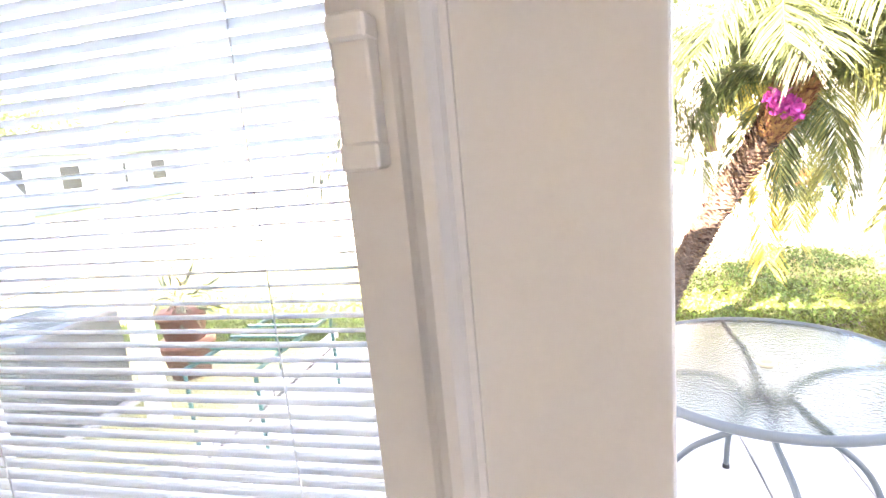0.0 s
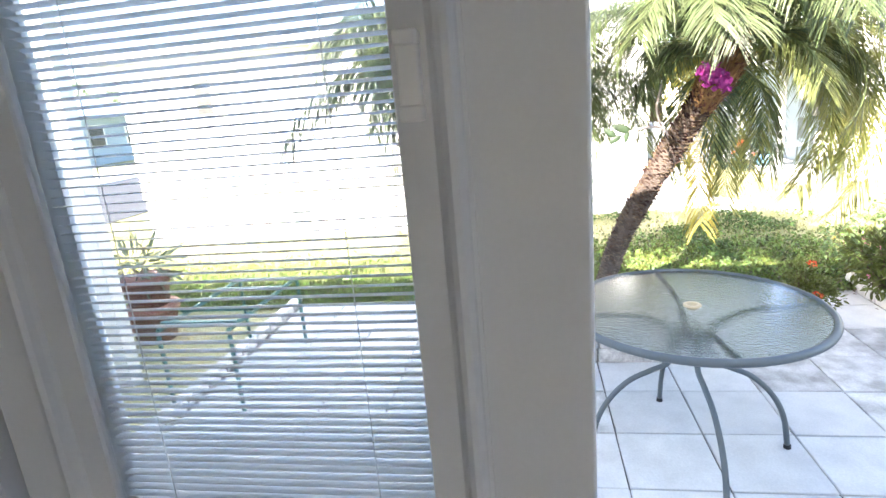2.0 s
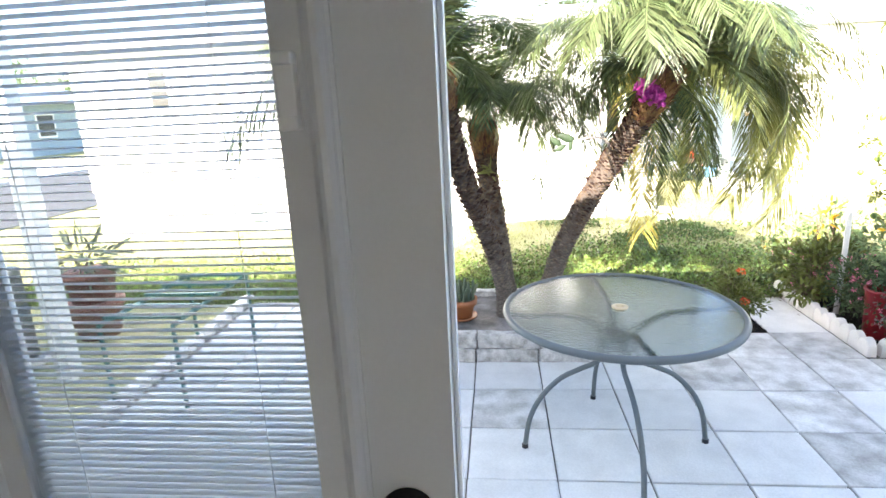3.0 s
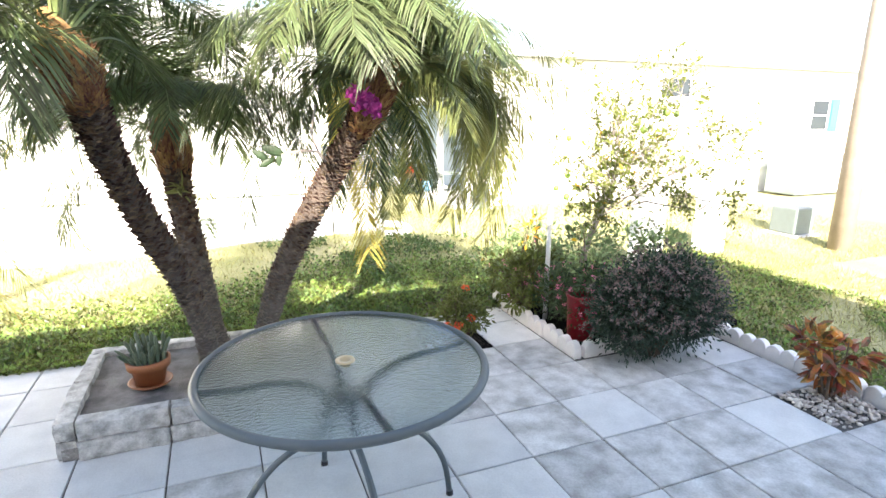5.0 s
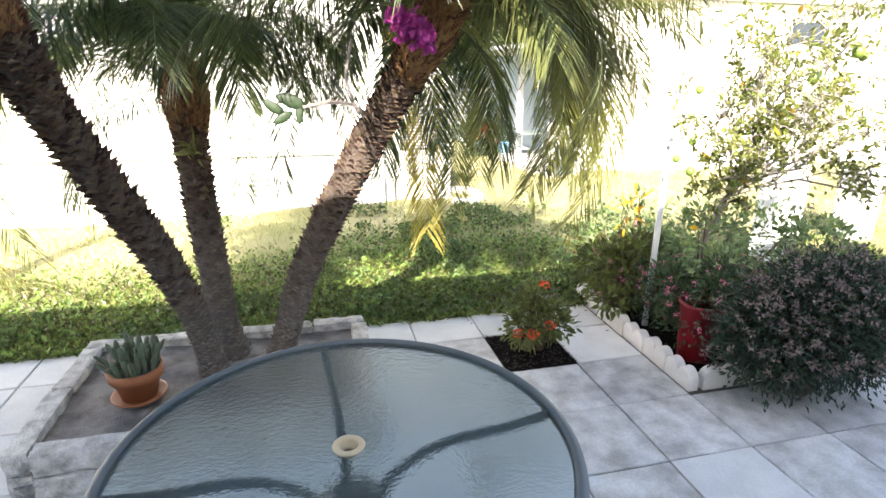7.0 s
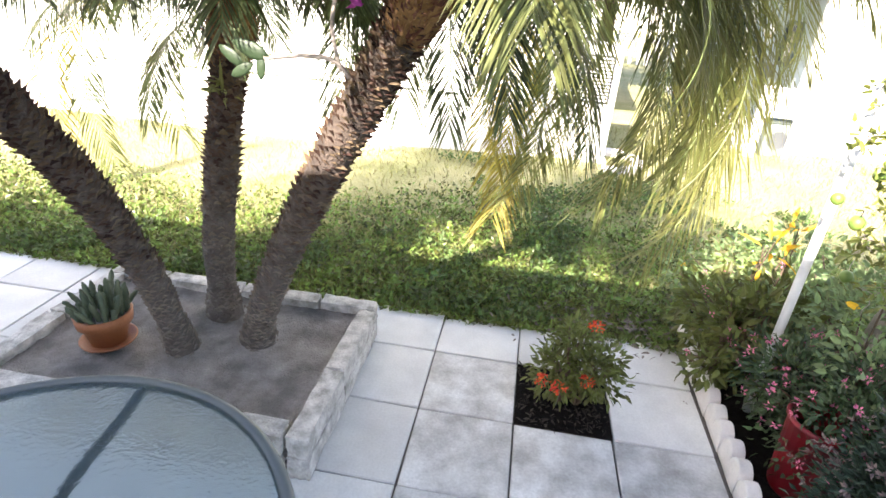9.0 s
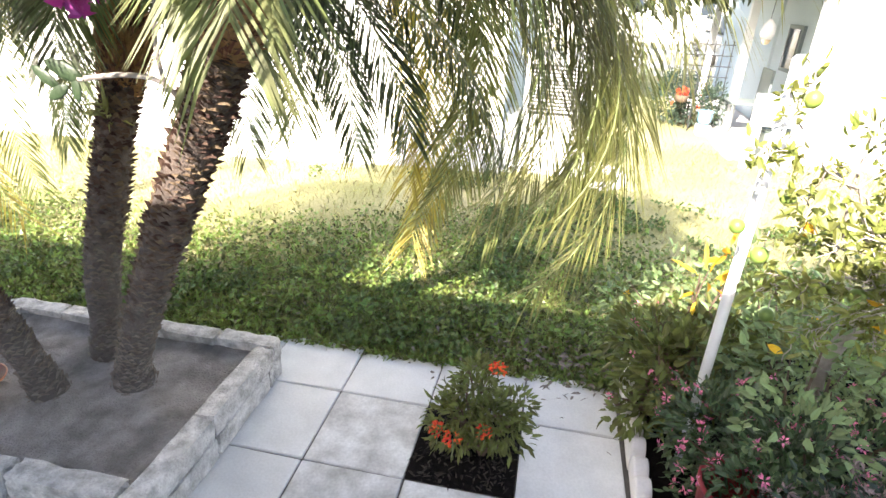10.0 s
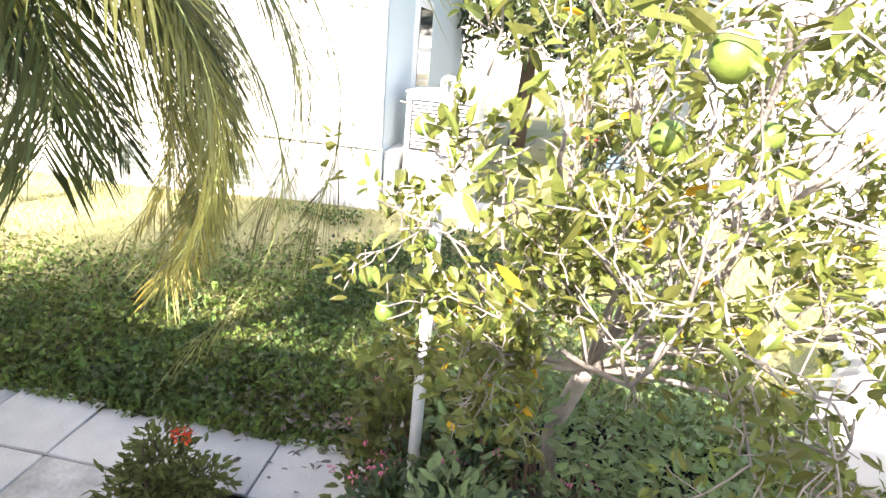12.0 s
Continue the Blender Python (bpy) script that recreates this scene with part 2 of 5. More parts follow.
M_GRASS = mat("grass_blade", (0.32, 0.30, 0.115), 0.6, 0.15, 3, 60, 0.0, island=0.45, trans=0.3)
M_COVER = mat("groundcover_leaf", (0.165, 0.215, 0.05), 0.4, 0.15, 3, 60, 0.0, island=0.75, trans=0.3)
M_LAWN = mat("lawn", (0.35, 0.32, 0.16), 0.95, 0.25, 1.2, 45, 0.8, second=(0.23, 0.235, 0.09), bumpdist=0.03)
M_ASPH = mat("asphalt", (0.05, 0.051, 0.055), 0.9, 0.15, 3, 120, 0.3)
M_CONC = mat("driveway_concrete", (0.5, 0.49, 0.47), 0.9, 0.1, 2, 90, 0.2)
M_METALW = mat("white_enamelled_steel", (0.66, 0.66, 0.64), 0.4, 0.05, 6, 80, 0.03, stain=0.1)
M_METALG = mat("grey_green_steel", (0.15, 0.18, 0.17), 0.5, 0.1, 8, 80, 0.05)
M_DARK = mat("dark_interior", (0.03, 0.033, 0.035), 0.6, 0.2, 10, 60, 0.0)
M_POLEW = mat("weathered_pole_wood", (0.33, 0.27, 0.21), 0.9, 0.2, 6, 90, 0.5)
M_GREENMET = mat("green_painted_metal", (0.03, 0.12, 0.10), 0.45, 0.1, 10, 90, 0.05)
M_WGLASS = mat("dark_window_glass", (0.035, 0.045, 0.055), 0.08, 0.1, 3, 30, 0.0, spec=0.5)
M_CAR = mat("grey_car_paint", (0.12, 0.13, 0.14), 0.3, 0.05, 4, 60, 0.0, metal=0.4)
M_TREE = mat("far_tree_leaf", (0.12, 0.17, 0.05), 0.6, 0.2, 2, 20, 0.0, island=0.4, trans=0.2)


# ---------------------------------------------------------------- helpers
def part(name, bm, material, parent=None, label="", smooth=False, m=None):
    """Links a bmesh as one mesh object."""
    me = bpy.data.meshes.new(name)
    bm.to_mesh(me)
    bm.free()
    return partme(name, me, material, parent, label, smooth, m)


def partme(name, me, material, parent=None, label="", smooth=False, m=None):
    if material and not me.materials:
        me.materials.append(material)
    if smooth:
        me.polygons.foreach_set("use_smooth", [True] * len(me.polygons))
    ob = new(name, me)
    if parent:
        ob.parent = parent
    if m is not None:
        ob.matrix_basis = m
    if label:
        ob["label"] = label
    return ob


def thing(name, label, category, m=None, group="", kind=""):
    """An Empty at a thing's base, the parent of its parts."""
    ob = new(name)
    ob.empty_display_size = 0.05
    if m is not None:
        ob.matrix_basis = m
    return tagged(ob, label, category, group, kind)


def add_box(bm, x0, x1, y0, y1, z0, z1, bevel=0.0, seg=2, jitter=0.0):
    r = bmesh.ops.create_cube(bm, size=1.0)
    for v in r["verts"]:
        v.co = Vector((x0 + (v.co.x + 0.5) * (x1 - x0), y0 + (v.co.y + 0.5) * (y1 - y0), z0 + (v.co.z + 0.5) * (z1 - z0)))
        if jitter:
            v.co += Vector([random.uniform(-jitter, jitter) for _ in range(3)])
    if bevel:
        es = list({e for v in r["verts"] for e in v.link_edges})
        bmesh.ops.bevel(bm, geom=es, offset=bevel, segments=seg, profile=0.6, affect="EDGES")
    return bm


def box(x0, x1, y0, y1, z0, z1, bevel=0.0, seg=2, jitter=0.0):
    return add_box(bmesh.new(), x0, x1, y0, y1, z0, z1, bevel, seg, jitter)


def lathe(profile, n=24, bm=None, off=(0, 0, 0)):
    """Turns (radius, height) pairs about z."""
    bm = bm or bmesh.new()
    rings = []
    for r, z in profile:
        rings.append([bm.verts.new((off[0] + r * math.cos(2 * math.pi * i / n), off[1] + r * math.sin(2 * math.pi * i / n), off[2] + z)) for i in range(n)])
    for a, b in zip(rings, rings[1:]):
        for i in range(n):
            bm.faces.new((a[i], a[(i + 1) % n], b[(i + 1) % n], b[i]))
    bm.faces.new(rings[0][::-1])
    bm.faces.new(rings[-1])
    return bm


def tube(path, radii, n=8, bm=None, wob=0.0, rng=None):
    """A tapered tube along a path of points."""
    bm = bm or bmesh.new()
    pts = [Vector(p) for p in path]
    if not hasattr(radii, "__len__"):
        radii = [radii] * len(pts)
    rings, ref = [], Vector((0.31, 0.87, 0.13)).normalized()
    for i, p in enumerate(pts):
        t = (pts[min(i + 1, len(pts) - 1)] - pts[max(i - 1, 0)]).normalized()
        u = t.cross(ref)
        if u.length < 0.05:
            u = t.cross(Vector((1, 0, 0)))
        u.normalize()
        w = t.cross(u)
        ring = []
        for k in range(n):
            a = 2 * math.pi * k / n
            r = radii[i] * (1 + (rng.uniform(-wob, wob) if wob else 0))
            ring.append(bm.verts.new(p + u * (r * math.cos(a)) + w * (r * math.sin(a))))
        rings.append(ring)
    for a, b in zip(rings, rings[1:]):
        for k in range(n):
            bm.faces.new((a[k], a[(k + 1) % n], b[(k + 1) % n], b[k]))
    bm.faces.new(rings[0][::-1])
    bm.faces.new(rings[-1])
    return bm


def spline(points, n):
    """n points on a smooth curve through the given ones."""
    p = [Vector(q) for q in points]
    p = [p[0] * 2 - p[1]] + p + [p[-1] * 2 - p[-2]]
    out, segs = [], len(p) - 3
    for i in range(n):
        s = i / (n - 1) * segs
        k = min(int(s), segs - 1)
        t = s - k
        a, b, c, d = p[k:k + 4]
        out.append(0.5 * (2 * b + (c - a) * t + (2 * a - 5 * b + 4 * c - d) * t * t + (3 * b - a - 3 * c + d) * t ** 3))
    return out


def mesh_np(name, verts, faces):
    me = bpy.data.meshes.new(name)
    me.from_pydata([tuple(v) for v in verts], [], [tuple(f) for f in faces])
    me.update()
    return me


def leaf_cloud(name, pos, nrm, up, length, width, bend=0.25, shape="leaf"):
    """Many folded leaves in one mesh: base points, face normals, growing directions, sizes."""
    n = len(pos)
    up = up / np.linalg.norm(up, axis=1)[:, None]
    nrm = nrm - up * np.sum(nrm * up, axis=1)[:, None]
    nrm = nrm / (np.linalg.norm(nrm, axis=1)[:, None] + 1e-9)
    side = np.cross(up, nrm)
    L, W = length[:, None], width[:, None]
    if shape == "blade":
        vs = [pos - side * W * 0.5, pos + side * W * 0.5, pos + up * L * 0.55 + side * W * 0.4 + nrm * L * bend * 0.3,
              pos + up * L * 0.55 - side * W * 0.4 + nrm * L * bend * 0.3, pos + up * L + nrm * L * bend]
        fs = [(0, 1, 2, 3), (3, 2, 4)]
    elif shape == "small":
        vs = [pos, pos + up * L * 0.5 + side * W * 0.5 + nrm * L * 0.08, pos + up * L - nrm * L * bend, pos + up * L * 0.5 - side * W * 0.5 + nrm * L * 0.08]
        fs = [(0, 1, 2), (0, 2, 3)]
    else:
        m1, m2 = up * L * 0.3, up * L * 0.68
        d1, d2, d3 = -nrm * L * bend * 0.12, -nrm * L * bend * 0.45, -nrm * L * bend
        f = nrm * W * 0.16
        vs = [pos, pos + m1 + d1 + side * W * 0.46 + f, pos + m1 + d1, pos + m1 + d1 - side * W * 0.46 + f,
              pos + m2 + d2 + side * W * 0.4 + f, pos + m2 + d2, pos + m2 + d2 - side * W * 0.4 + f, pos + up * L + d3]
        fs = [(0, 1, 2), (0, 2, 3), (1, 4, 5, 2), (2, 5, 6, 3), (4, 7, 5), (5, 7, 6)]
    k = len(vs)
    verts = np.stack(vs, axis=1).reshape(-1, 3)
    base = np.arange(n) * k
    faces = [[b + i for i in f] for b in base.tolist() for f in fs]
    return mesh_np(name, verts.tolist(), faces)


def rand_dirs(rng, n, upward=0.0):
    d = rng.normal(size=(n, 3))
    d[:, 2] += upward
    return d / np.linalg.norm(d, axis=1)[:, None]


def blob_points(rng, blobs, n, shell=0.55):
    """Points and outward directions in a group of (x, y, z, rx, ry, rz) lumps."""
    w = np.array([b[3] * b[4] * b[5] for b in blobs]) ** 0.67
    pick = rng.choice(len(blobs), n, p=w / w.sum())
    B = np.array(blobs)[pick]
    d = rand_dirs(rng, n)
    r = (shell + (1 - shell) * rng.random(n)) * (1 + 0.12 * rng.normal(size=n))
    p = B[:, :3] + d * B[:, 3:] * r[:, None]
    return p, d


def shrub(name, label, category, blobs, base, leaves, size, material, seed, stems=14, extra=(), spread=0.6, shape="leaf", aspect=0.42):
    """A shrub: stems from its base to the lumps of foliage, leaves, and flowers or shoot tips as further parts."""
    rng = np.random.default_rng(seed)
    rr = random.Random(seed)
    th = thing(name, label, category, pose(*base))
    bx = Vector(base)
    bm = bmesh.new()
    for i in range(stems):
        b = blobs[i % len(blobs)]
        d = rand_dirs(rng, 1, 0.6)[0]
        e = Vector((b[0] + d[0] * b[3] * 0.8, b[1] + d[1] * b[4] * 0.8, b[2] + d[2] * b[5] * 0.8)) - bx
        s = Vector((rr.uniform(-0.05, 0.05), rr.uniform(-0.05, 0.05), -0.02))
        mid = s.lerp(e, 0.5) + Vector((rr.uniform(-0.04, 0.04), rr.uniform(-0.04, 0.04), 0.05))
        tube(spline([s, mid, e], 6), [0.009, 0.008, 0.007, 0.005, 0.004, 0.002], 5, bm)
    part("stem", bm, M_TWIG, th)
    p, d = blob_points(rng, blobs, leaves)
    keep = p[:, 2] > 0.015
    p, d = p[keep], d[keep]
    n = len(p)
    up = d + rand_dirs(rng, n, 0.3) * spread
    me = leaf_cloud("foliage", p - np.array(base), rand_dirs(rng, n, 0.8), up, size * rng.uniform(0.6, 1.25, n), size * aspect * rng.uniform(0.7, 1.2, n), 0.3, shape)
    partme("foliage", me, material, th)
    for ename, emat, count, esize, petals in extra:
        p, d = blob_points(rng, blobs, count * 3, 0.97)
        keep = (d[:, 2] > -0.25) & (p[:, 2] > 0.05)
        p, d = p[keep][:count], d[keep][:count]
        if ename == "flowers":
            for q, e in zip(p, d):
                jit = rand_dirs(rng, petals)
                me = leaf_cloud("flower", (e * 0.015 + jit * esize * 0.35), np.repeat(e[None], petals, axis=0), e * 0.5 + jit, np.full(petals, esize) * rng.uniform(0.7, 1.2, petals), np.full(petals, esize * 0.5), 0.2, "small")
                partme("flower", me, emat, th, m=pose(*(q - np.array(base))))
            continue
        pos = np.repeat(p, petals, axis=0)
        dd = np.repeat(d, petals, axis=0)
        n = len(pos)
        jit = rand_dirs(rng, n)
        pos = pos + dd * 0.015 + jit * esize * 0.35
        me = leaf_cloud(ename, pos - np.array(base), dd, dd * 0.5 + jit, np.full(n, esize) * rng.uniform(0.7, 1.2, n), np.full(n, esize * 0.5), 0.2, "small")
        partme(ename, me, emat, th)
    return th


# ---------------------------------------------------------------- ground and far setting
S, X0, Y0 = 0.41, 1.116, 3.305          # paver module and one joint crossing


def lawn_height(x, y):
    d = max(0.0, min(1.0, (y - 4.2) / 3.0))
    return -0.03 + 0.03 * d * (math.sin(x * 1.3 + y * 0.9) + math.sin(y * 2.1 - x * 0.6))


bm = bmesh.new()
gx = [-400, -150, -60, -30, -16, -10] + [-7 + 0.35 * i for i in range(52)] + [14, 22, 40, 80, 200, 400]
gy = [-400, -100, -40, -20, -10, -5, -2, 0, 2, 4.05] + [4.3 + 0.3 * i for i in range(22)] + [12, 16, 24, 40, 80, 200, 400]
grid = [[bm.verts.new((x, y, lawn_height(x, y) if (-7 < x < 11 and 4.1 < y < 10.7) else -0.03)) for x in gx] for y in gy]
for j in range(len(gy) - 1):
    for i in range(len(gx) - 1):
        bm.faces.new((grid[j][i], grid[j][i + 1], grid[j + 1][i + 1], grid[j + 1][i]))
tagged(part("ground", bm, M_LAWN, smooth=True), "green lawn, patchy and sunlit beyond the shaded edge", "lawn", kind="structure")

tagged(part("road", box(-14.5, -8.2, -200, 300, -0.1, -0.012), M_ASPH), "grey asphalt residential street", "road", kind="structure")
tagged(part("pavement", box(-22, -14.9, 17, 21, -0.1, -0.008), M_CONC), "pale concrete driveway across the street", "driveway", kind="structure")
tagged(part("kerb", box(-14.9, -14.5, -200, 300, -0.1, 0.05, 0.02), M_CONC), "pale concrete kerb along the street", "kerb", kind="structure")

# patio bed of sand on which the pavers lie
tagged(part("patio", box(-2.2, 3.60, 0.19, 4.07, -0.06, -0.012), M_SAND), "sand-jointed patio bed under concrete pavers", "patio", kind="structure")
patio = bpy.data.objects["patio"]


# ---------------------------------------------------------------- own house: wall, door opening, room, roof
DX, DZ0, DZ1 = 0.735, 0.10, 2.16


def wall(name, pieces, material, label):
    bm = bmesh.new()
    for p in pieces:
        add_box(bm, *p)
    return tagged(part(name, bm, material), label, "wall", kind="structure")


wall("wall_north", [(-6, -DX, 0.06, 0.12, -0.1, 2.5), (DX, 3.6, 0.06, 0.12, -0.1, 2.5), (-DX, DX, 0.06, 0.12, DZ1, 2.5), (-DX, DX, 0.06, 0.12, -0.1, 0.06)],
     M_COOLWALL, "inner wall round the double door, tinted to cool bounced light")
wall("wall_north_outside", [(-6, -DX, 0.12, 0.185, -0.1, 2.8), (DX, 3.6, 0.12, 0.185, -0.1, 2.8), (-DX, DX, 0.12, 0.185, DZ1, 2.8), (-DX, DX, 0.12, 0.185, -0.1, 0.06)],
     M_SIDING, "white sided outer wall facing the patio")
# Unseen back wall; its opening is added to let daylight reach the doors.
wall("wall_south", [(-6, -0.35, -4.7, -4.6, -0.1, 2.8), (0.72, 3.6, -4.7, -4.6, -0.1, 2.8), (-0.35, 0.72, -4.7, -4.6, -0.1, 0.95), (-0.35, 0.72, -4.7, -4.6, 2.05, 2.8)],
     M_COOLWALL, "unseen cool-tinted room wall with an opening added for daylight")
wall("wall_west", [(-6.1, -6, -4.7, 0.185, -0.1, 2.8)], M_COOLWALL, "unseen end wall of the room, tinted to cool bounced light")
wall("wall_east", [(3.6, 3.7, -4.7, 0.185, -0.1, 2.8)], M_COOLWALL, "unseen end wall of the room, tinted to cool bounced light")
tagged(part("floor", box(-6, 3.6, -4.6, 0.06, -0.1, 0.10), M_FLOORIN), "unseen room floor, tinted to cool bounced light", "floor", kind="structure")
tagged(part("ceiling", box(-6, 3.6, -4.6, 0.06, 2.5, 2.55), M_CEIL), "white ceiling of the room", "ceiling", kind="structure")
bm = box(-6.3, 3.9, -5.0, 0.50, 2.82, 3.08, 0.01)
tagged(part("roof", bm, M_ROOF), "pale flat roof with a shallow eave", "roof", kind="structure")

# door frame
bm = bmesh.new()
for p in [(-DX, -0.715, 0.055, 0.2, 0.06, DZ1), (0.715, DX, 0.055, 0.2, 0.06, DZ1), (-0.715, 0.715, 0.055, 0.2, DZ1 - 0.02, DZ1)]:
    add_box(bm, *p, 0.002)
for p in [(-0.80, -0.7365, 0.045, 0.0585, 0.10, 2.23), (0.7365, 0.80, 0.045, 0.0585, 0.10, 2.23), (-0.7365, 0.7365, 0.045, 0.0585, DZ1 + 0.005, 2.23)]:
    add_box(bm, *p, 0.004)
tagged(part("trim", bm, M_DOOR), "white painted door jamb and casing", "door frame", kind="structure")
tagged(part("threshold", box(-0.715, 0.715, 0.05, 0.24, 0.06, 0.095, 0.006), M_HINGE), "worn metal door threshold", "threshold", kind="structure")


def door_leaf(name, label):
    """A leaf with a tall glazed light and a mini blind between its panes; hinge at the origin, leaf along +x, room face at y = 0."""
    W, T, Z0, Z1 = 0.705, 0.044, 0.10, 2.135
    L0, L1, B0, B1 = 0.077, 0.588, 0.36, 2.0         # opening for the light
    th = thing(name, label, "door", kind="structure")
    bm = bmesh.new()
    for p in [(0, L0, 0, T, Z0, Z1), (L1, W, 0, T, Z0, Z1), (L0, L1, 0, T, Z0, B0), (L0, L1, 0, T, B1, Z1)]:
        add_box(bm, *p)
    part("slab", bm, M_DOOR, th)
    # stepped moulding round the light, both faces
    for y0, sgn in ((0.0, -1), (T, 1)):
        bm = bmesh.new()
        prof = [(-0.013, 0.0), (-0.013, 0.006), (-0.009, 0.007), (-0.007, 0.012), (-0.002, 0.017), (0.005, 0.018), (0.011, 0.015), (0.015, 0.008), (0.020, 0.003), (0.022, 0.003), (0.053, 0.003), (0.055, -0.001), (0.055, -0.010)]
        corners = [((L0, B0), (1, 1)), ((L1, B0), (-1, 1)), ((L1, B1), (-1, -1)), ((L0, B1), (1, -1))]
        loops = []
        for (cx, cz), (ix, iz) in corners:
            loops.append([bm.verts.new((cx + ix * a, y0 + sgn * h, cz + iz * a)) for a, h in prof])
        for a, b in zip(loops, loops[1:] + loops[:1]):
            for k in range(len(prof) - 1):
                bm.faces.new((a[k], b[k], b[k + 1], a[k + 1]))
        bmesh.ops.recalc_face_normals(bm, faces=bm.faces)
        part("light_moulding", bm, M_DOOR, th)
    g0, g1, h0, h1 = L0 + 0.053, L1 - 0.053, B0 + 0.053, B1 - 0.053
    for y in (0.004, 0.038):
        pane = part("pane", box(g0, g1, y, y + 0.003, h0, h1), M_PANE, th)
        pane.visible_shadow = False
    bm = bmesh.new()
    for p in [(L0 + 0.002, g0, B0 + 0.002, B1 - 0.002), (g1, L1 - 0.002, B0 + 0.002, B1 - 0.002), (g0, g1, B0 + 0.002, h0), (g0, g1, h1, B1 - 0.002)]:
        add_box(bm, p[0], p[1], 0.0085, 0.0355, p[2], p[3])
    part("spacer", bm, M_SLAT, th, "white spacer frame between the panes")
    # blind: head rail, slats tipped a little outwards, ladder cords
    part("head_rail", box(g0 + 0.004, g1 - 0.004, 0.012, 0.032, h1 - 0.03, h1 - 0.002, 0.002), M_SLAT, th)
    bm = bmesh.new()
    sec = []
    for i in range(4):
        u = i / 3 - 0.5
        sec.append((u * 0.0155, 0.0012 * (1 - 4 * u * u)))
    ca, sa = math.cos(radians(-9)), math.sin(radians(-9))
    cols = []
    for x in (g0 + 0.004, g1 - 0.004):
        cols.append([bm.verts.new((x, a * ca - b * sa, a * sa + b * ca)) for a, b in sec])
    for i in range(3):
        bm.faces.new((cols[0][i], cols[1][i], cols[1][i + 1], cols[0][i + 1]))
    ext = bmesh.ops.extrude_face_region(bm, geom=list(bm.faces))
    for v in ext["geom"]:
        if isinstance(v, bmesh.types.BMVert):
            v.co.z -= 0.0004
    bmesh.ops.recalc_face_normals(bm, faces=bm.faces)
    first = part("slat", bm, M_SLAT, th)
    me = first.data
    z, i = h0 + 0.012, 0
    rs = random.Random(4)
    while z < h1 - 0.036:
        ob = first if i == 0 else partme("slat", me, None, th)
        ob.matrix_basis = pose(0, 0.022, z, rs.uniform(-2, 2), rs.uniform(-0.06, 0.06), 0)
        z += 0.0103
        i += 1
    for x in (g0 + 0.07, g1 - 0.07):
        part("ladder_cord", tube([(x, 0.0145, h0 + 0.01), (x, 0.0145, h1 - 0.03)], 0.0007, 4), M_SLAT, th)
    # blind slider on the moulding
    bm = box(L1 - 0.0455, L1 - 0.0255, -0.019, -0.0032, 1.652, 1.708, 0.002, 2)
    sl = part("blind_slider", bm, M_SLIDER, th, "white plastic blind slider")
    part("slider_grip", box(L1 - 0.0465, L1 - 0.0245, -0.024, -0.0032, 1.640, 1.655, 0.004, 3), M_SLIDER, sl)
    part("slider_grip", box(L1 - 0.0465, L1 - 0.0245, -0.024, -0.0032, 1.705, 1.719, 0.004, 3), M_SLIDER, sl)
    # knob
    kn = part("knob", lathe([(0.0005, -0.004), (0.033, -0.004), (0.035, 0.0), (0.03, 0.006), (0.013, 0.012), (0.012, 0.03), (0.024, 0.036), (0.029, 0.046), (0.026, 0.058), (0.012, 0.064), (0.0005, 0.065)], 24),
              M_KNOB, th, "dark bronze door knob", True)
    kn.matrix_basis = pose(W - 0.06, -0.003, 1.165, 90)
    for z in (0.35, 1.16, 1.9):
        part("hinge", tube([(-0.004, -0.006, z - 0.045), (-0.004, -0.006, z + 0.045)], 0.006, 8), M_HINGE, th)
    return th


leaf = door_leaf("door_1", "white closed door leaf with a built-in mini blind")
leaf.matrix_basis = pose(-0.712, 0.08, 0)
leaf2 = door_leaf("door_2", "white door leaf with a mini blind, swung open inwards")
leaf2.matrix_basis = pose(0.712, 0.08, 0) @ Matrix.Diagonal((-1, 1, 1, 1)) @ pose(0, 0, 0, 0, 0, -97)
part("weatherstrip", box(0.706, 0.712, 0.012, 0.034, 0.11, 2.12, 0.002), M_BLACK, leaf2)
part("weatherstrip", box(0.706, 0.712, 0.028, 0.05, 0.11, 2.12, 0.002), M_DOOR, leaf)


# ---------------------------------------------------------------- neighbouring houses
def window(th, x0, x1, z0, z1, y, sgn=-1, shutter=False, rows=2):
    """A window proud of a wall that faces -y."""
    w = part("window", box(x0, x1, y - 0.03, y + 0.02, z0, z1, 0.004), M_SIDING, th)
    h = (z1 - z0 - 0.08) / rows
    for k in range(rows):
        part("pane", box(x0 + 0.05, x1 - 0.05, y - 0.036, y - 0.031, z0 + 0.04 + k * h + 0.015, z0 + 0.04 + (k + 1) * h - 0.015), M_WGLASS, w)
    part("sill", box(x0 - 0.03, x1 + 0.03, y - 0.07, y - 0.031, z0 - 0.04, z0, 0.004), M_SIDING, w)
    if shutter:
        bm = bmesh.new()
        add_box(bm, x1 + 0.02, x1 + 0.34, y - 0.03, y - 0.005, z0, z1, 0.004)
        for k in range(12):
            zz = z0 + 0.06 + k * (z1 - z0 - 0.12) / 12
            add_box(bm, x1 + 0.06, x1 + 0.30, y - 0.045, y - 0.031, zz, zz + 0.05)
        part("shutter", bm, M_SHUT, w, "blue slatted shutter")


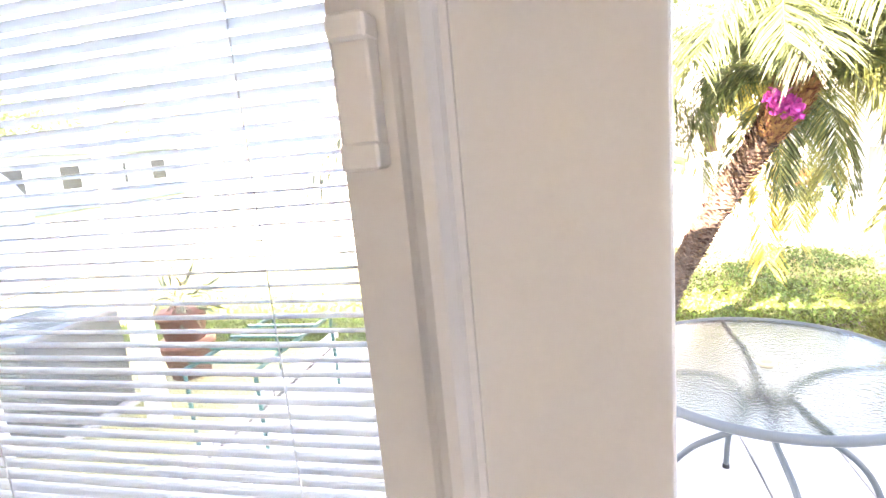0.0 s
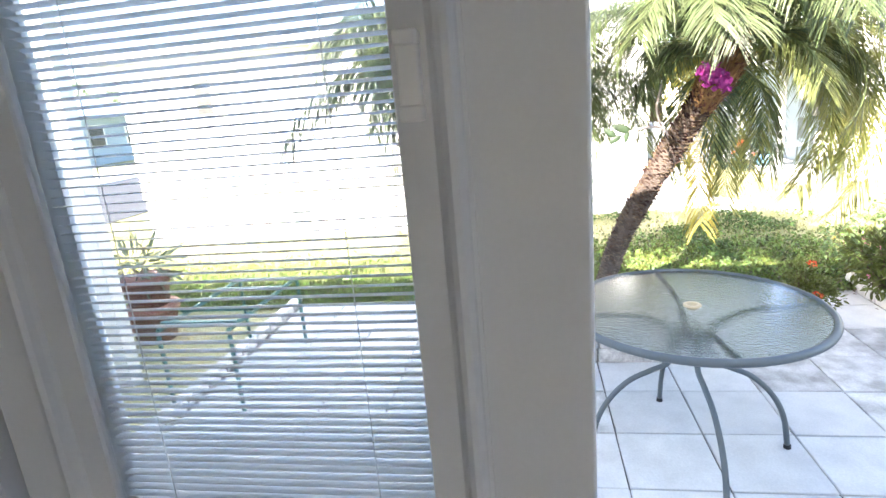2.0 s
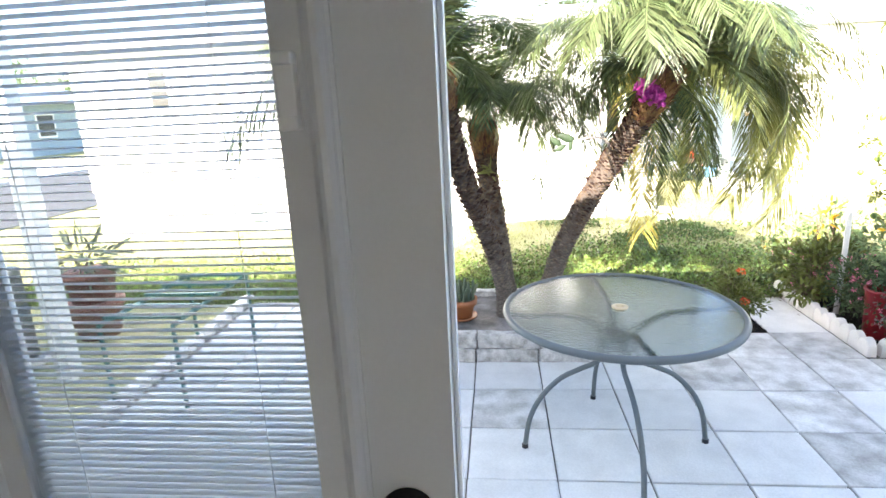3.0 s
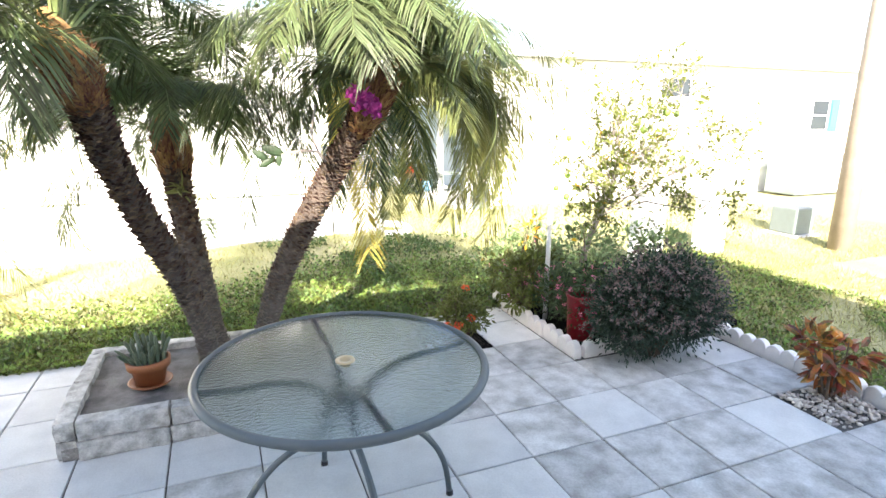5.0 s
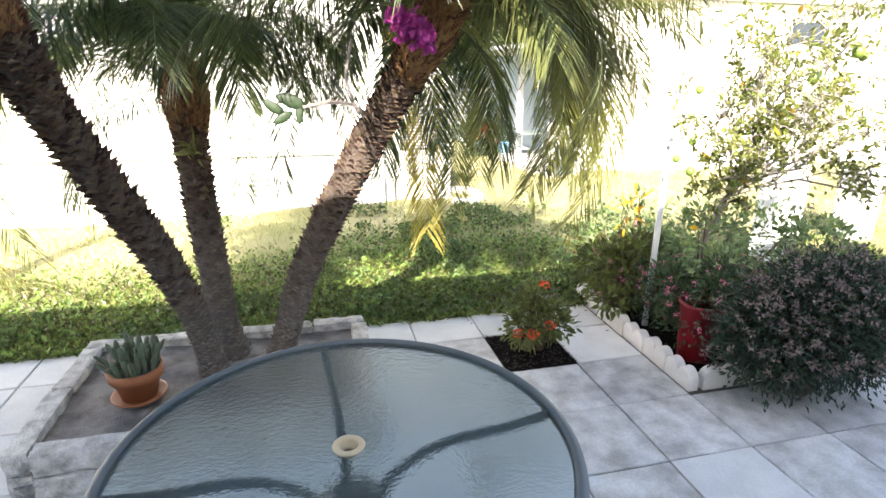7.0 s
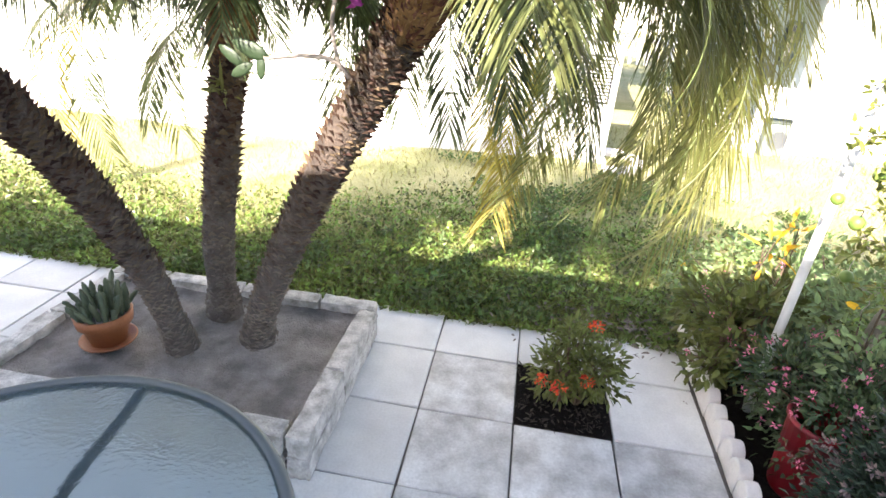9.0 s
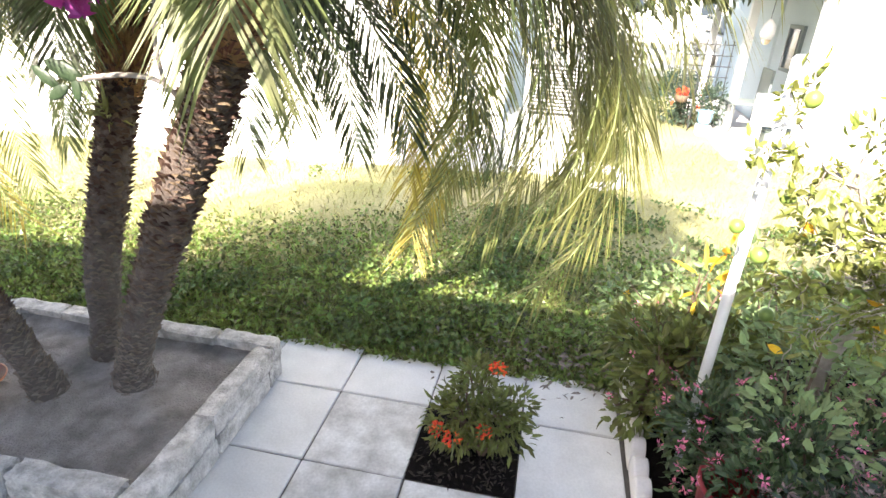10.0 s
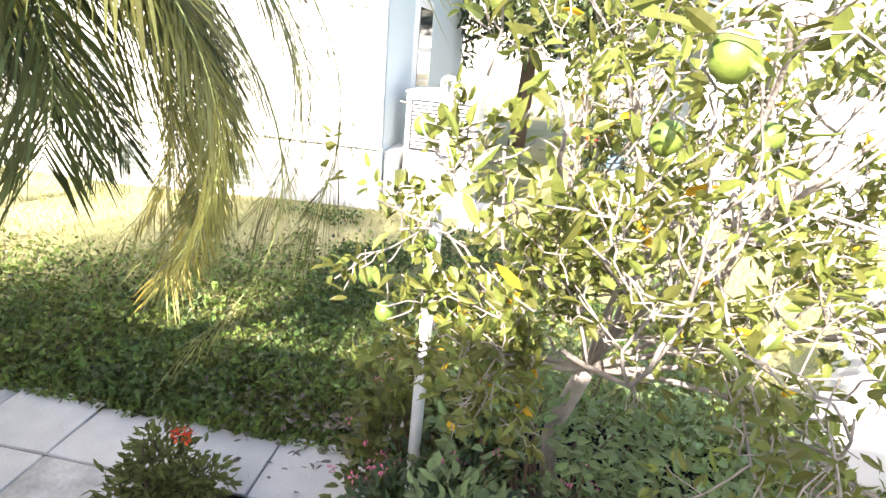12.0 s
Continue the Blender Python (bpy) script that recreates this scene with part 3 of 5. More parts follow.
def siding(th, name, x0, x1, y, z0, z1, step=0.2):
    """Lapped boards on a wall that faces -y."""
    z = z0
    while z < z1 - 0.01:
        bm = bmesh.new()
        t = min(z + step, z1)
        v = [bm.verts.new(c) for c in ((x0, y - 0.02, z), (x1, y - 0.02, z), (x1, y - 0.004, t), (x0, y - 0.004, t), (x0, y + 0.06, z), (x1, y + 0.06, z), (x1, y + 0.06, t), (x0, y + 0.06, t))]
        for f in ((0, 1, 2, 3), (4, 7, 6, 5), (0, 4, 5, 1), (3, 2, 6, 7), (0, 3, 7, 4), (1, 5, 6, 2)):
            bm.faces.new([v[i] for i in f])
        part(name, bm, M_SIDING, th)
        z += step


NY = 7.2
hn = thing("house", "long white sided mobile home with a vented skirting", "house", pose(0, 0, 0))
siding(hn, "siding_board", -6.0, 1.43, NY, 0.62, 2.6)
siding(hn, "skirting", -6.0, 1.43, NY + 0.03, -0.1, 0.62, 0.72)
# side wall's bluish shade is in its colour
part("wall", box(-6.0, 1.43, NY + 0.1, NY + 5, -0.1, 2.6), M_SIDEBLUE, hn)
bm = bmesh.new()
v = [bm.verts.new(c) for c in ((-6.3, NY - 0.3, 2.6), (1.73, NY - 0.3, 2.6), (1.73, NY + 5.3, 2.6), (-6.3, NY + 5.3, 2.6), (-6.3, NY - 0.3, 2.72), (1.73, NY - 0.3, 2.72), (1.73, NY + 5.3, 2.72), (-6.3, NY + 5.3, 2.72), (-6.3, NY + 2.5, 3.2), (1.73, NY + 2.5, 3.2))]
for f in ((0, 3, 2, 1), (0, 1, 5, 4), (2, 3, 7, 6), (4, 5, 9, 8), (7, 8, 9, 6), (0, 4, 8, 7, 3), (1, 2, 6, 9, 5)):
    bm.faces.new([v[i] for i in f])
part("roof", bm, M_ROOF, hn)
for vx in (-3.6, -1.27, -0.08):
    vent = part("skirting_vent", box(vx, vx + 0.24, NY - 0.012, NY + 0.01, 0.08, 0.40, 0.006), M_METALW, hn)
    for k in range(5):
        part("louvre", box(vx + 0.02, vx + 0.22, NY - 0.02, NY - 0.0125, 0.11 + k * 0.055, 0.148 + k * 0.055), M_METALG, vent)
window(hn, -4.85, -4.5, 1.75, 2.35, NY - 0.012)
w = part("window", box(1.425, 1.475, NY + 1.1, NY + 1.9, 1.0, 2.0, 0.004), M_SIDING, hn)
for k in range(2):
    part("pane", box(1.476, 1.482, NY + 1.16, NY + 1.84, 1.06 + k * 0.45, 1.46 + k * 0.45), M_WGLASS, w)

# outdoor packaged air conditioner beside that house
ac = thing("air_conditioner", "tall white packaged air conditioner with a louvred panel", "air conditioner", pose(1.60, 7.42, -0.03))
part("case", box(0, 0.68, 0, 0.62, 0.06, 1.16, 0.015), M_METALW, ac)
part("base", box(-0.03, 0.71, -0.03, 0.65, 0, 0.06, 0.01), M_CONC, ac)
for k in range(13):
    part("louvre", box(0.07, 0.59, -0.022, -0.0085, 0.665 + k * 0.034, 0.683 + k * 0.034), M_METALW, ac)
part("coil_panel", box(0.05, 0.61, -0.008, -0.0005, 0.64, 1.11), M_DARK, ac)
part("top_panel", box(-0.01, 0.69, -0.01, 0.63, 1.161, 1.185, 0.006), M_METALW, ac)
dc = thing("duct_box", "dented white duct box beside the house wall", "duct", pose(1.44, 7.30, -0.03))
part("duct", box(0, 0.13, 0.0, 0.5, 0, 0.62, 0.02, 2, 0.01), M_METALW, dc)
cb = thing("tree_ring", "low curved pale concrete ring with weeds", "edging", pose(2.35, 7.5, -0.05))
bm = bmesh.new()
pts = [(0.32 * math.cos(a), 0.36 * math.sin(a), 0.05) for a in [radians(-110 + i * 16) for i in range(15)]]
tube(pts, [0.06] * len(pts), 8, bm)
part("ring", bm, M_SCALLOP, cb, smooth=True)

EY = 8.75
he = thing("house", "long white mobile home with an open corner porch", "house", pose(0, 0, 0))
siding(he, "siding_board", 4.62, 15.5, EY, 0.5, 2.55)
siding(he, "skirting", 4.62, 15.5, EY + 0.03, -0.1, 0.5, 0.6)
# porch side wall, its shade likewise in the colour
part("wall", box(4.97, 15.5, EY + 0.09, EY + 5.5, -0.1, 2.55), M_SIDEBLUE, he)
bm = box(4.55, 15.8, EY - 0.25, EY + 5.8, 2.56, 2.70, 0.01)
part("roof", bm, M_ROOF, he)
part("porch_roof", box(3.95, 4.96, EY - 0.2, EY + 4.2, 1.86, 1.93, 0.01), M_ROOF, he)
part("beam", box(4.0, 4.49, EY - 0.14, EY - 0.06, 1.77, 1.855, 0.005), M_SIDING, he)
for k in range(9):
    part("rafter", box(3.98, 4.94, EY + 0.2 + k * 0.45, EY + 0.25 + k * 0.45, 1.79, 1.859, 0.004), M_SIDING, he)
for px, py in ((4.50, EY - 0.11), (4.30, EY + 1.65), (4.30, EY + 3.6)):
    part("porch_post", box(px, px + 0.1, py, py + 0.1, -0.05, 1.855, 0.006), M_METALW, he)
part("blue_post", box(4.80, 4.84, EY + 2.1, EY + 2.14, 0.041, 1.859, 0.003), M_SIDEBLUE, he)
part("porch_floor", box(4.0, 4.95, EY + 0.1, EY + 5, -0.1, 0.04), M_CONC, he)
window(he, 12.55, 13.15, 1.25, 1.98, EY - 0.012, shutter=True)
window(he, 8.2, 9.0, 1.9, 2.35, EY - 0.012, rows=1)
w = part("window", box(4.925, 4.969, EY + 1.5, EY + 2.0, 0.85, 1.45, 0.004), M_METALG, he)
part("pane", box(4.915, 4.924, EY + 1.56, EY + 1.94, 0.90, 1.40), M_WGLASS, w)
en = thing("porch_screen", "low white pierced screen panel at the porch", "screen", pose(4.02, EY - 0.32, -0.03))
bm = bmesh.new()
add_box(bm, 0, 0.12, 0, 0.05, 0, 0.84, 0.005)
add_box(bm, 0.44, 0.5, 0, 0.05, 0, 0.84, 0.005)
add_box(bm, 0.12, 0.44, 0.0, 0.05, 0.50, 0.84, 0.005)
part("panel", bm, M_METALW, en)
bn = thing("bin", "dark grey plastic bin behind the white screen", "bin", pose(4.39, EY - 0.13, -0.03))
part("body", box(-0.16, 0.16, -0.09, 0.09, 0, 0.42, 0.03, 3), M_METALG, bn)
part("lid", box(-0.17, 0.17, -0.10, 0.10, 0.421, 0.46, 0.015), M_METALG, bn)
part("panel", lathe([(0.09, -0.006), (0.11, 0.0), (0.105, 0.006), (0.08, 0.002)], 18), M_CAR, bn, m=pose(0, -0.096, 0.22, 90, 0, 0))
ln = thing("hanging_lantern", "white and amber lantern hanging under the porch roof", "lantern", pose(4.28, 9.5, 1.30))
part("shade", lathe([(0.06, 0.0), (0.085, 0.06), (0.07, 0.16), (0.02, 0.22), (0.0005, 0.225)], 14), M_METALW, ln, smooth=True)
part("glass", lathe([(0.0005, -0.06), (0.04, -0.05), (0.055, -0.001)], 14), M_HUB, ln, "amber glass bowl", True)
part("chain", tube([(0, 0, 0.22), (0, 0, 0.49)], 0.004, 5), M_DARK, ln)
sk = thing("condenser_housing", "white ribbed steel housing beside the house", "air conditioner", pose(11.15, EY - 0.95, -0.03))
part("case", box(0, 1.5, 0, 0.7, 0.03, 0.85, 0.02), M_METALG, sk)
for k in range(14):
    part("rib", box(0.03 + k * 0.105, 0.10 + k * 0.105, -0.02, -0.001, 0.08, 0.80), M_METALW, sk)

# utility boxes and pole
ped = thing("utility_pedestal", "white steel utility pedestal on the lawn", "utility box", pose(5.77, 5.0, -0.05))
part("case", box(-0.15, 0.15, -0.12, 0.12, 0, 0.66, 0.02), M_METALW, ped)
part("cap", box(-0.16, 0.16, -0.13, 0.13, 0.661, 0.70, 0.015), M_METALW, ped)
ped2 = thing("utility_pedestal", "tall white steel meter pedestal in dappled shade", "utility box", pose(4.33, 4.5, -0.05))
part("case", box(-0.15, 0.15, -0.1, 0.1, 0, 0.86, 0.02), M_METALW, ped2)
part("cap", box(-0.16, 0.16, -0.11, 0.11, 0.861, 0.89, 0.012), M_METALW, ped2)
tb = thing("transformer_box", "grey-green steel service box on a slab", "utility box", pose(7.68, 5.32, -0.05))
part("case", box(-0.19, 0.19, -0.19, 0.19, 0.05, 0.42, 0.025), M_METALG, tb)
part("slab", box(-0.26, 0.26, -0.26, 0.26, 0, 0.05, 0.01), M_CONC, tb)
up = thing("utility_pole", "weathered wooden utility pole on the lawn", "pole", pose(7.4, 4.45, -0.1))
part("shaft", tube([(0, 0, 0), (0.03, 0.02, 2.5), (0.06, 0.04, 5), (0.1, 0.06, 9)], [0.135, 0.12, 0.10, 0.08], 14), M_POLEW, up, smooth=True)

# house across the street
hw = thing("house", "white bungalow with blue-grey roof across the street", "house", pose(0, 0, 0))
part("wall", box(-34, -24.5, 14, 34, -0.1, 2.7), M_FARSHADE, hw)
bm = bmesh.new()
v = [bm.verts.new(c) for c in ((-35, 13.3, 2.7), (-23.7, 13.3, 2.7), (-23.7, 34.7, 2.7), (-35, 34.7, 2.7), (-29.3, 13.3, 4.0), (-29.3, 34.7, 4.0))]
for f in ((0, 3, 2, 1), (0, 1, 4), (2, 3, 5), (1, 2, 5, 4), (3, 0, 4, 5)):
    bm.faces.new([v[i] for i in f])
part("roof", bm, M_ROOFDK, hw)
for wy in (18.5, 21.5, 24.5, 27.5, 30.5):
    ww = part("window", box(-24.5, -24.42, wy, wy + 1.3, 0.9, 2.2, 0.01), M_SIDING, hw)
    part("pane", box(-24.419, -24.41, wy + 0.1, wy + 1.2, 1.0, 2.1), M_WGLASS, ww)

# house and fence beyond the gap
hf = thing("house", "white house with small windows beyond the gap", "house", pose(0, 0, 0))
part("wall", box(-2, 11, 30, 36, -0.1, 2.9), M_SIDING, hf)
part("roof", box(-2.5, 11.5, 29.5, 36.5, 2.9, 3.1, 0.02), M_ROOF, hf)
for wx in (3.2, 4.6, 6.0, 7.6, 9.4):
    ww = part("window", box(wx, wx + 0.7, 29.93, 30, 1.1, 2.1, 0.01), M_SIDING, hf)
    part("pane", box(wx + 0.08, wx + 0.62, 29.92, 29.929, 1.18, 2.02), M_WGLASS, ww)
fe = thing("fence", "low white picket fence at the far end of the lawn", "fence", pose(1.4, 17, -0.03))
for k in range(30):
    part("picket", box(k * 0.2, k * 0.2 + 0.09, 0, 0.02, 0, 0.75, 0.005), M_METALW, fe)
part("rail", box(-0.05, 6, 0.021, 0.05, 0.2, 0.28), M_METALW, fe)
part("rail", box(-0.05, 6, 0.021, 0.05, 0.55, 0.63), M_METALW, fe)
car = thing("car", "dark grey parked car seen past the porch", "car", pose(7.2, 22.0, -0.03))
bm = box(-0.85, 0.85, -2.1, 2.1, 0.3, 0.85, 0.12, 3)
part("body", bm, M_CAR, car, smooth=True)
part("cabin", box(-0.72, 0.72, -1.0, 1.3, 0.851, 1.4, 0.16, 3), M_WGLASS, car)
for sx in (-0.86, 0.66):
    for sy in (-1.35, 1.35):
        part("wheel", tube([(sx, sy, 0.32), (sx + 0.2, sy, 0.32)], 0.32, 18), M_BLACK, car)


# ---------------------------------------------------------------- trees
def frond_mesh(name, seed, length, e0, droop, pairs, leaf, material, drape=0.0, full=0.0):
    """A pinnate palm frond from the origin along +x; e0 is its first slope, droop how far it bends over (degrees)."""
    rng = np.random.default_rng(seed)
    n = 26
    s = np.linspace(0, 1, n)
    el = np.radians(e0 - droop * s ** 1.15)
    side_bend = np.radians(rng.uniform(-14, 14)) * s
    step = length / (n - 1)
    d = np.stack([np.cos(el) * np.cos(side_bend), np.cos(el) * np.sin(side_bend), np.sin(el)], axis=1)
    p = np.concatenate([[[0, 0, 0]], np.cumsum(d[:-1] * step, axis=0)])
    verts, faces = [], []
    # rachis: three-sided taper
    for i in range(n):
        r = 0.0065 * (1 - 0.82 * s[i])
        t = d[i]
        sd = np.cross(t, [0, 0, 1.0])
        sd /= np.linalg.norm(sd) + 1e-9
        u = np.cross(sd, t)
        for a in (90, 210, 330):
            verts.append(p[i] + sd * r * math.cos(radians(a)) + u * r * math.sin(radians(a)))
    for i in range(n - 1):
        for k in range(3):
            faces.append((i * 3 + k, i * 3 + (k + 1) % 3, i * 3 + 3 + (k + 1) % 3, i * 3 + 3 + k))
    nr = len(faces)
    for k in range(pairs):
        q = 0.14 + 0.855 * (k + 0.5) / pairs
        i = min(int(q * (n - 1)), n - 2)
        f = q * (n - 1) - i
        b0 = p[i] * (1 - f) + p[i + 1] * f
        t = d[i]
        sd = np.cross(t, [0, 0, 1.0])
        sd /= np.linalg.norm(sd) + 1e-9
        u = np.cross(sd, t)
        ln = leaf * max(full, 0.45 + 0.75 * math.sin(math.pi * min(1, 0.16 + 0.78 * q)) ** 0.8) * rng.uniform(0.85, 1.1)
        for sg in (-1, 1):
            fwd = 0.45 + 0.5 * q + rng.uniform(-0.12, 0.12)
            out = t * fwd + sd * sg * (0.9 - 0.45 * drape) + u * rng.uniform(-0.05, 0.3) * (1 - drape) + np.array([0, 0, -0.75 * drape])
            out = out + rng.normal(size=3) * 0.09
            out /= np.linalg.norm(out)
            w = 0.0039 * rng.uniform(0.75, 1.25)
            wd = np.cross(out, u)
            wd = wd / (np.linalg.norm(wd) + 1e-9) * w
            hang = rng.uniform(0.14, 0.34) * ln
            m1 = b0 + out * ln * 0.55 + np.array([0, 0, -hang * 0.35])
            tip = b0 + out * ln * 0.96 + np.array([0, 0, -hang * 1.25])
            a = len(verts)
            verts += [b0 - wd * 0.4, b0 + wd * 0.4, m1 + wd, m1 - wd, tip]
            faces += [(a, a + 1, a + 2, a + 3), (a + 3, a + 2, a + 4)]
    me = mesh_np(name, verts, faces)
    me.materials.append(material)
    me.materials.append(M_RACHIS)
    idx = np.zeros(len(faces), dtype=np.int32)
    idx[:nr] = 1
    me.polygons.foreach_set("material_index", idx)
    return me


FRONDS = {}
for kind, (ln, e0, dr) in {"up": (1.0, 80, 84), "mid": (1.15, 54, 118), "low": (1.2, 26, 92), "hang": (1.25, -5, 78), "short": (0.75, 60, 105), "arch": (0.95, 48, 128)}.items():
    for v in range(2):
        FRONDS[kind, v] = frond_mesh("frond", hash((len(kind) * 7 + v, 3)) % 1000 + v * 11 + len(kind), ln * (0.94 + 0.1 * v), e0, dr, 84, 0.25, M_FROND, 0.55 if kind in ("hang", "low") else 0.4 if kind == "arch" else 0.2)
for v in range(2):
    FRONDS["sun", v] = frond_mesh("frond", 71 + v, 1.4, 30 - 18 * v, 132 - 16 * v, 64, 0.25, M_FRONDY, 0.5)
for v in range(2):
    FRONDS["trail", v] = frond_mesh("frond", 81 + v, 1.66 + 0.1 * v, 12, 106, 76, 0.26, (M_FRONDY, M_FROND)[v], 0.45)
def reach(h, drop, e0):
    """Length and droop of a frond whose tip comes down h away and drop below its root."""
    s = np.linspace(0, 1, 26)
    best = None
    for dr in np.arange(20, 175, 1.0):
        el = np.radians(e0 - dr * s ** 1.15)
        x, z = float(np.mean(np.cos(el[:-1]))), float(np.mean(np.sin(el[:-1])))
        if x > 0.05 and z < 0:
            err = abs(math.atan2(-z, x) - math.atan2(drop, h))
            if best is None or err < best[0]:
                best = (err, math.hypot(h, drop) / math.hypot(x, z), float(dr))
    return best[1], best[2]


def drooping(top, tips, e0=24):
    """Long fronds that hang down to the given tips; returns crown rows for palm()."""
    rows = []
    for k, (x, y, z, material) in enumerate(tips):
        h = math.hypot(x - top[0], y - top[1])
        ln, dr = reach(h, top[2] - z - 0.10, e0 + 8 * (k % 3))
        key = ("drooping", len(FRONDS))
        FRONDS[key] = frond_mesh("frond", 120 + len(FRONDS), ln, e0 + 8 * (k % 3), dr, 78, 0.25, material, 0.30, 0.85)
        rows.append((math.degrees(math.atan2(y - top[1], x - top[0])), key[0], key[1], 0.0))
    return rows


def palm(label, path, radius, fronds, seed, scale=1.0, shaft=0.28):
    """A slender palm: leaning trunk ringed with leaf bases, fibrous neck, arching fronds (azimuth, kind, lift)."""
    rr = random.Random(seed)
    base = Vector(path[0])
    th = thing("palm_tree", label, "palm tree", pose(*base))
    pts = [q - base for q in spline(path, 40)]
    pts[0] = Vector((pts[0].x, pts[0].y, -0.05))
    n = len(pts)
    rad = [radius * (0.84 + 0.2 * min(1, i / 16) + (0.45, 0.24, 0.08)[min(i, 2)] * (i < 3)) * (1 + 0.03 * rr.uniform(-1, 1)) for i in range(n)]
    part("trunk", tube(pts, rad, 18, wob=0.04, rng=rr), M_TRUNK, th, smooth=True)
    # old leaf bases in spirals
    verts, faces = [], []
    fib_v, fib_f = [], []
    total = sum((pts[i + 1] - pts[i]).length for i in range(n - 1))
    count = int(total / 0.0125) * 9
    for k in range(count):
        f = (k + rr.random()) / count
        x = f * (n - 1)
        i = min(int(x), n - 2)
        c = pts[i].lerp(pts[i + 1], x - i)
        t = (pts[i + 1] - pts[i]).normalized()
        a = k * 2.39996 + rr.uniform(-0.2, 0.2)
        u = t.orthogonal().normalized()
        u = Matrix.Rotation(a, 3, t) @ u
        w = t.cross(u)
        r = rad[i]
        hgt = (0.004 + 0.010 * min(1, f * 2.2)) * rr.uniform(0.5, 1.5)
        wid = 0.021 * rr.uniform(0.7, 1.3)
        o = c + u * r * 0.93
        a0 = len(verts)
        verts += [o - w * wid - t * 0.006, o + w * wid - t * 0.006, o + w * wid * 0.6 + t * 0.006 + u * hgt, o - w * wid * 0.6 + t * 0.006 + u * hgt,
                  o + t * (0.008 + 0.35 * hgt) + u * hgt * 1.8, o + t * 0.012]
        faces += [(a0, a0 + 1, a0 + 2, a0 + 3), (a0 + 3, a0 + 2, a0 + 4), (a0 + 2, a0 + 1, a0 + 5), (a0, a0 + 3, a0 + 5), (a0 + 4, a0 + 2, a0 + 5), (a0 + 3, a0 + 4, a0 + 5)]
    ob = partme("bark", mesh_np("bark", verts, faces), M_STUB, th, "rough spiky old leaf bases")
    ob["kind"] = "stuff"
    # fibrous neck below the crown
    top = pts[-1]
    t = (pts[-1] - pts[-4]).normalized()
    neck = [top - t * shaft, top - t * shaft * 0.6, top - t * shaft * 0.2, top + t * 0.08, top + t * 0.2]
    bm = tube(neck, [radius * 1.0, radius * 1.35, radius * 1.6, radius * 1.3, radius * 0.3], 16, wob=0.12, rng=rr)
    part("neck", bm, M_FIBRE, th, "brown fibrous neck under the crown", smooth=True)
    for k in range(900):
        f = rr.random()
        a = rr.uniform(0, 6.283)
        u = Matrix.Rotation(a, 3, t) @ t.orthogonal().normalized()
        w = t.cross(u)
        r = radius * (1.0 + 0.6 * min(1, f * 2))
        o = top - t * shaft * (1 - f * 1.15) + u * r * 0.95
        L = rr.uniform(0.03, 0.10)
        tip = o + t * L * rr.uniform(0.3, 1.0) + u * rr.uniform(0.008, 0.04) + w * rr.uniform(-0.02, 0.02)
        a0 = len(fib_v)
        wd = rr.uniform(0.003, 0.012)
        fib_v += [o - w * wd, o + w * wd, tip, o + u * 0.006 + t * 0.01]
        fib_f += [(a0, a0 + 1, a0 + 2), (a0, a0 + 2, a0 + 3), (a0 + 1, a0 + 3, a0 + 2)]
    ob = partme("fibre_mat", mesh_np("fibre_mat", fib_v, fib_f), M_FIBRE, th)
    ob["kind"] = "stuff"
    for az, kind, v, lift in fronds:
        k = 0.15 if kind == "drooping" else 1.0
        m = Matrix.Translation(top + t * lift) @ pose(0, 0, 0, rr.uniform(-12, 12) * k, 0, az) @ Matrix.Scale(scale * (1 + k * rr.uniform(-0.08, 0.08)), 4) @ Matrix.Translation((radius * 0.4, 0, 0))
        partme("frond", FRONDS[kind, v], None, th, m=m)
    return th


def crown(seed, ups=7, mids=12, lows=12, hangs=5, skip_low=(), skip_mid=()):
    rr = random.Random(seed)
    out = []
    for kind, cnt, lift in (("up", ups, 0.12), ("mid", mids, 0.08), ("low", lows, 0.03), ("hang", hangs, -0.03)):
        ph = rr.uniform(0, 360)
        for k in range(cnt):
            az = (ph + k * 360 / cnt + rr.uniform(-14, 14)) % 360
            if any(a <= az <= b for a, b in (skip_low if kind in ("low", "hang") else skip_mid if kind == "mid" else ())):
                continue
            out.append((az, kind, k % 2, lift + rr.uniform(-0.02, 0.02)))
    return out


TRUNK_L = [(0.10, 3.24, 0.15), (0.06, 3.18, 0.50), (-0.02, 3.12, 0.80), (-0.13, 3.03, 1.10), (-0.21, 2.87, 1.40), (-0.24, 2.75, 1.60), (-0.28, 2.67, 1.80)]
TRUNK_M = [(0.13, 3.52, 0.15), (0.075, 3.63, 0.50), (0.02, 3.82, 0.80), (-0.03, 4.02, 1.10), (-0.05, 4.14, 1.32), (-0.06, 4.20, 1.46)]
TRUNK_R = [(0.36, 3.37, 0.15), (0.41, 3.37, 0.35), (0.52, 3.41, 0.65), (0.67, 3.40, 0.95), (0.84, 3.38, 1.25), (0.965, 3.34, 1.47), (1.05, 3.31, 1.62), (1.13, 3.28, 1.78)]
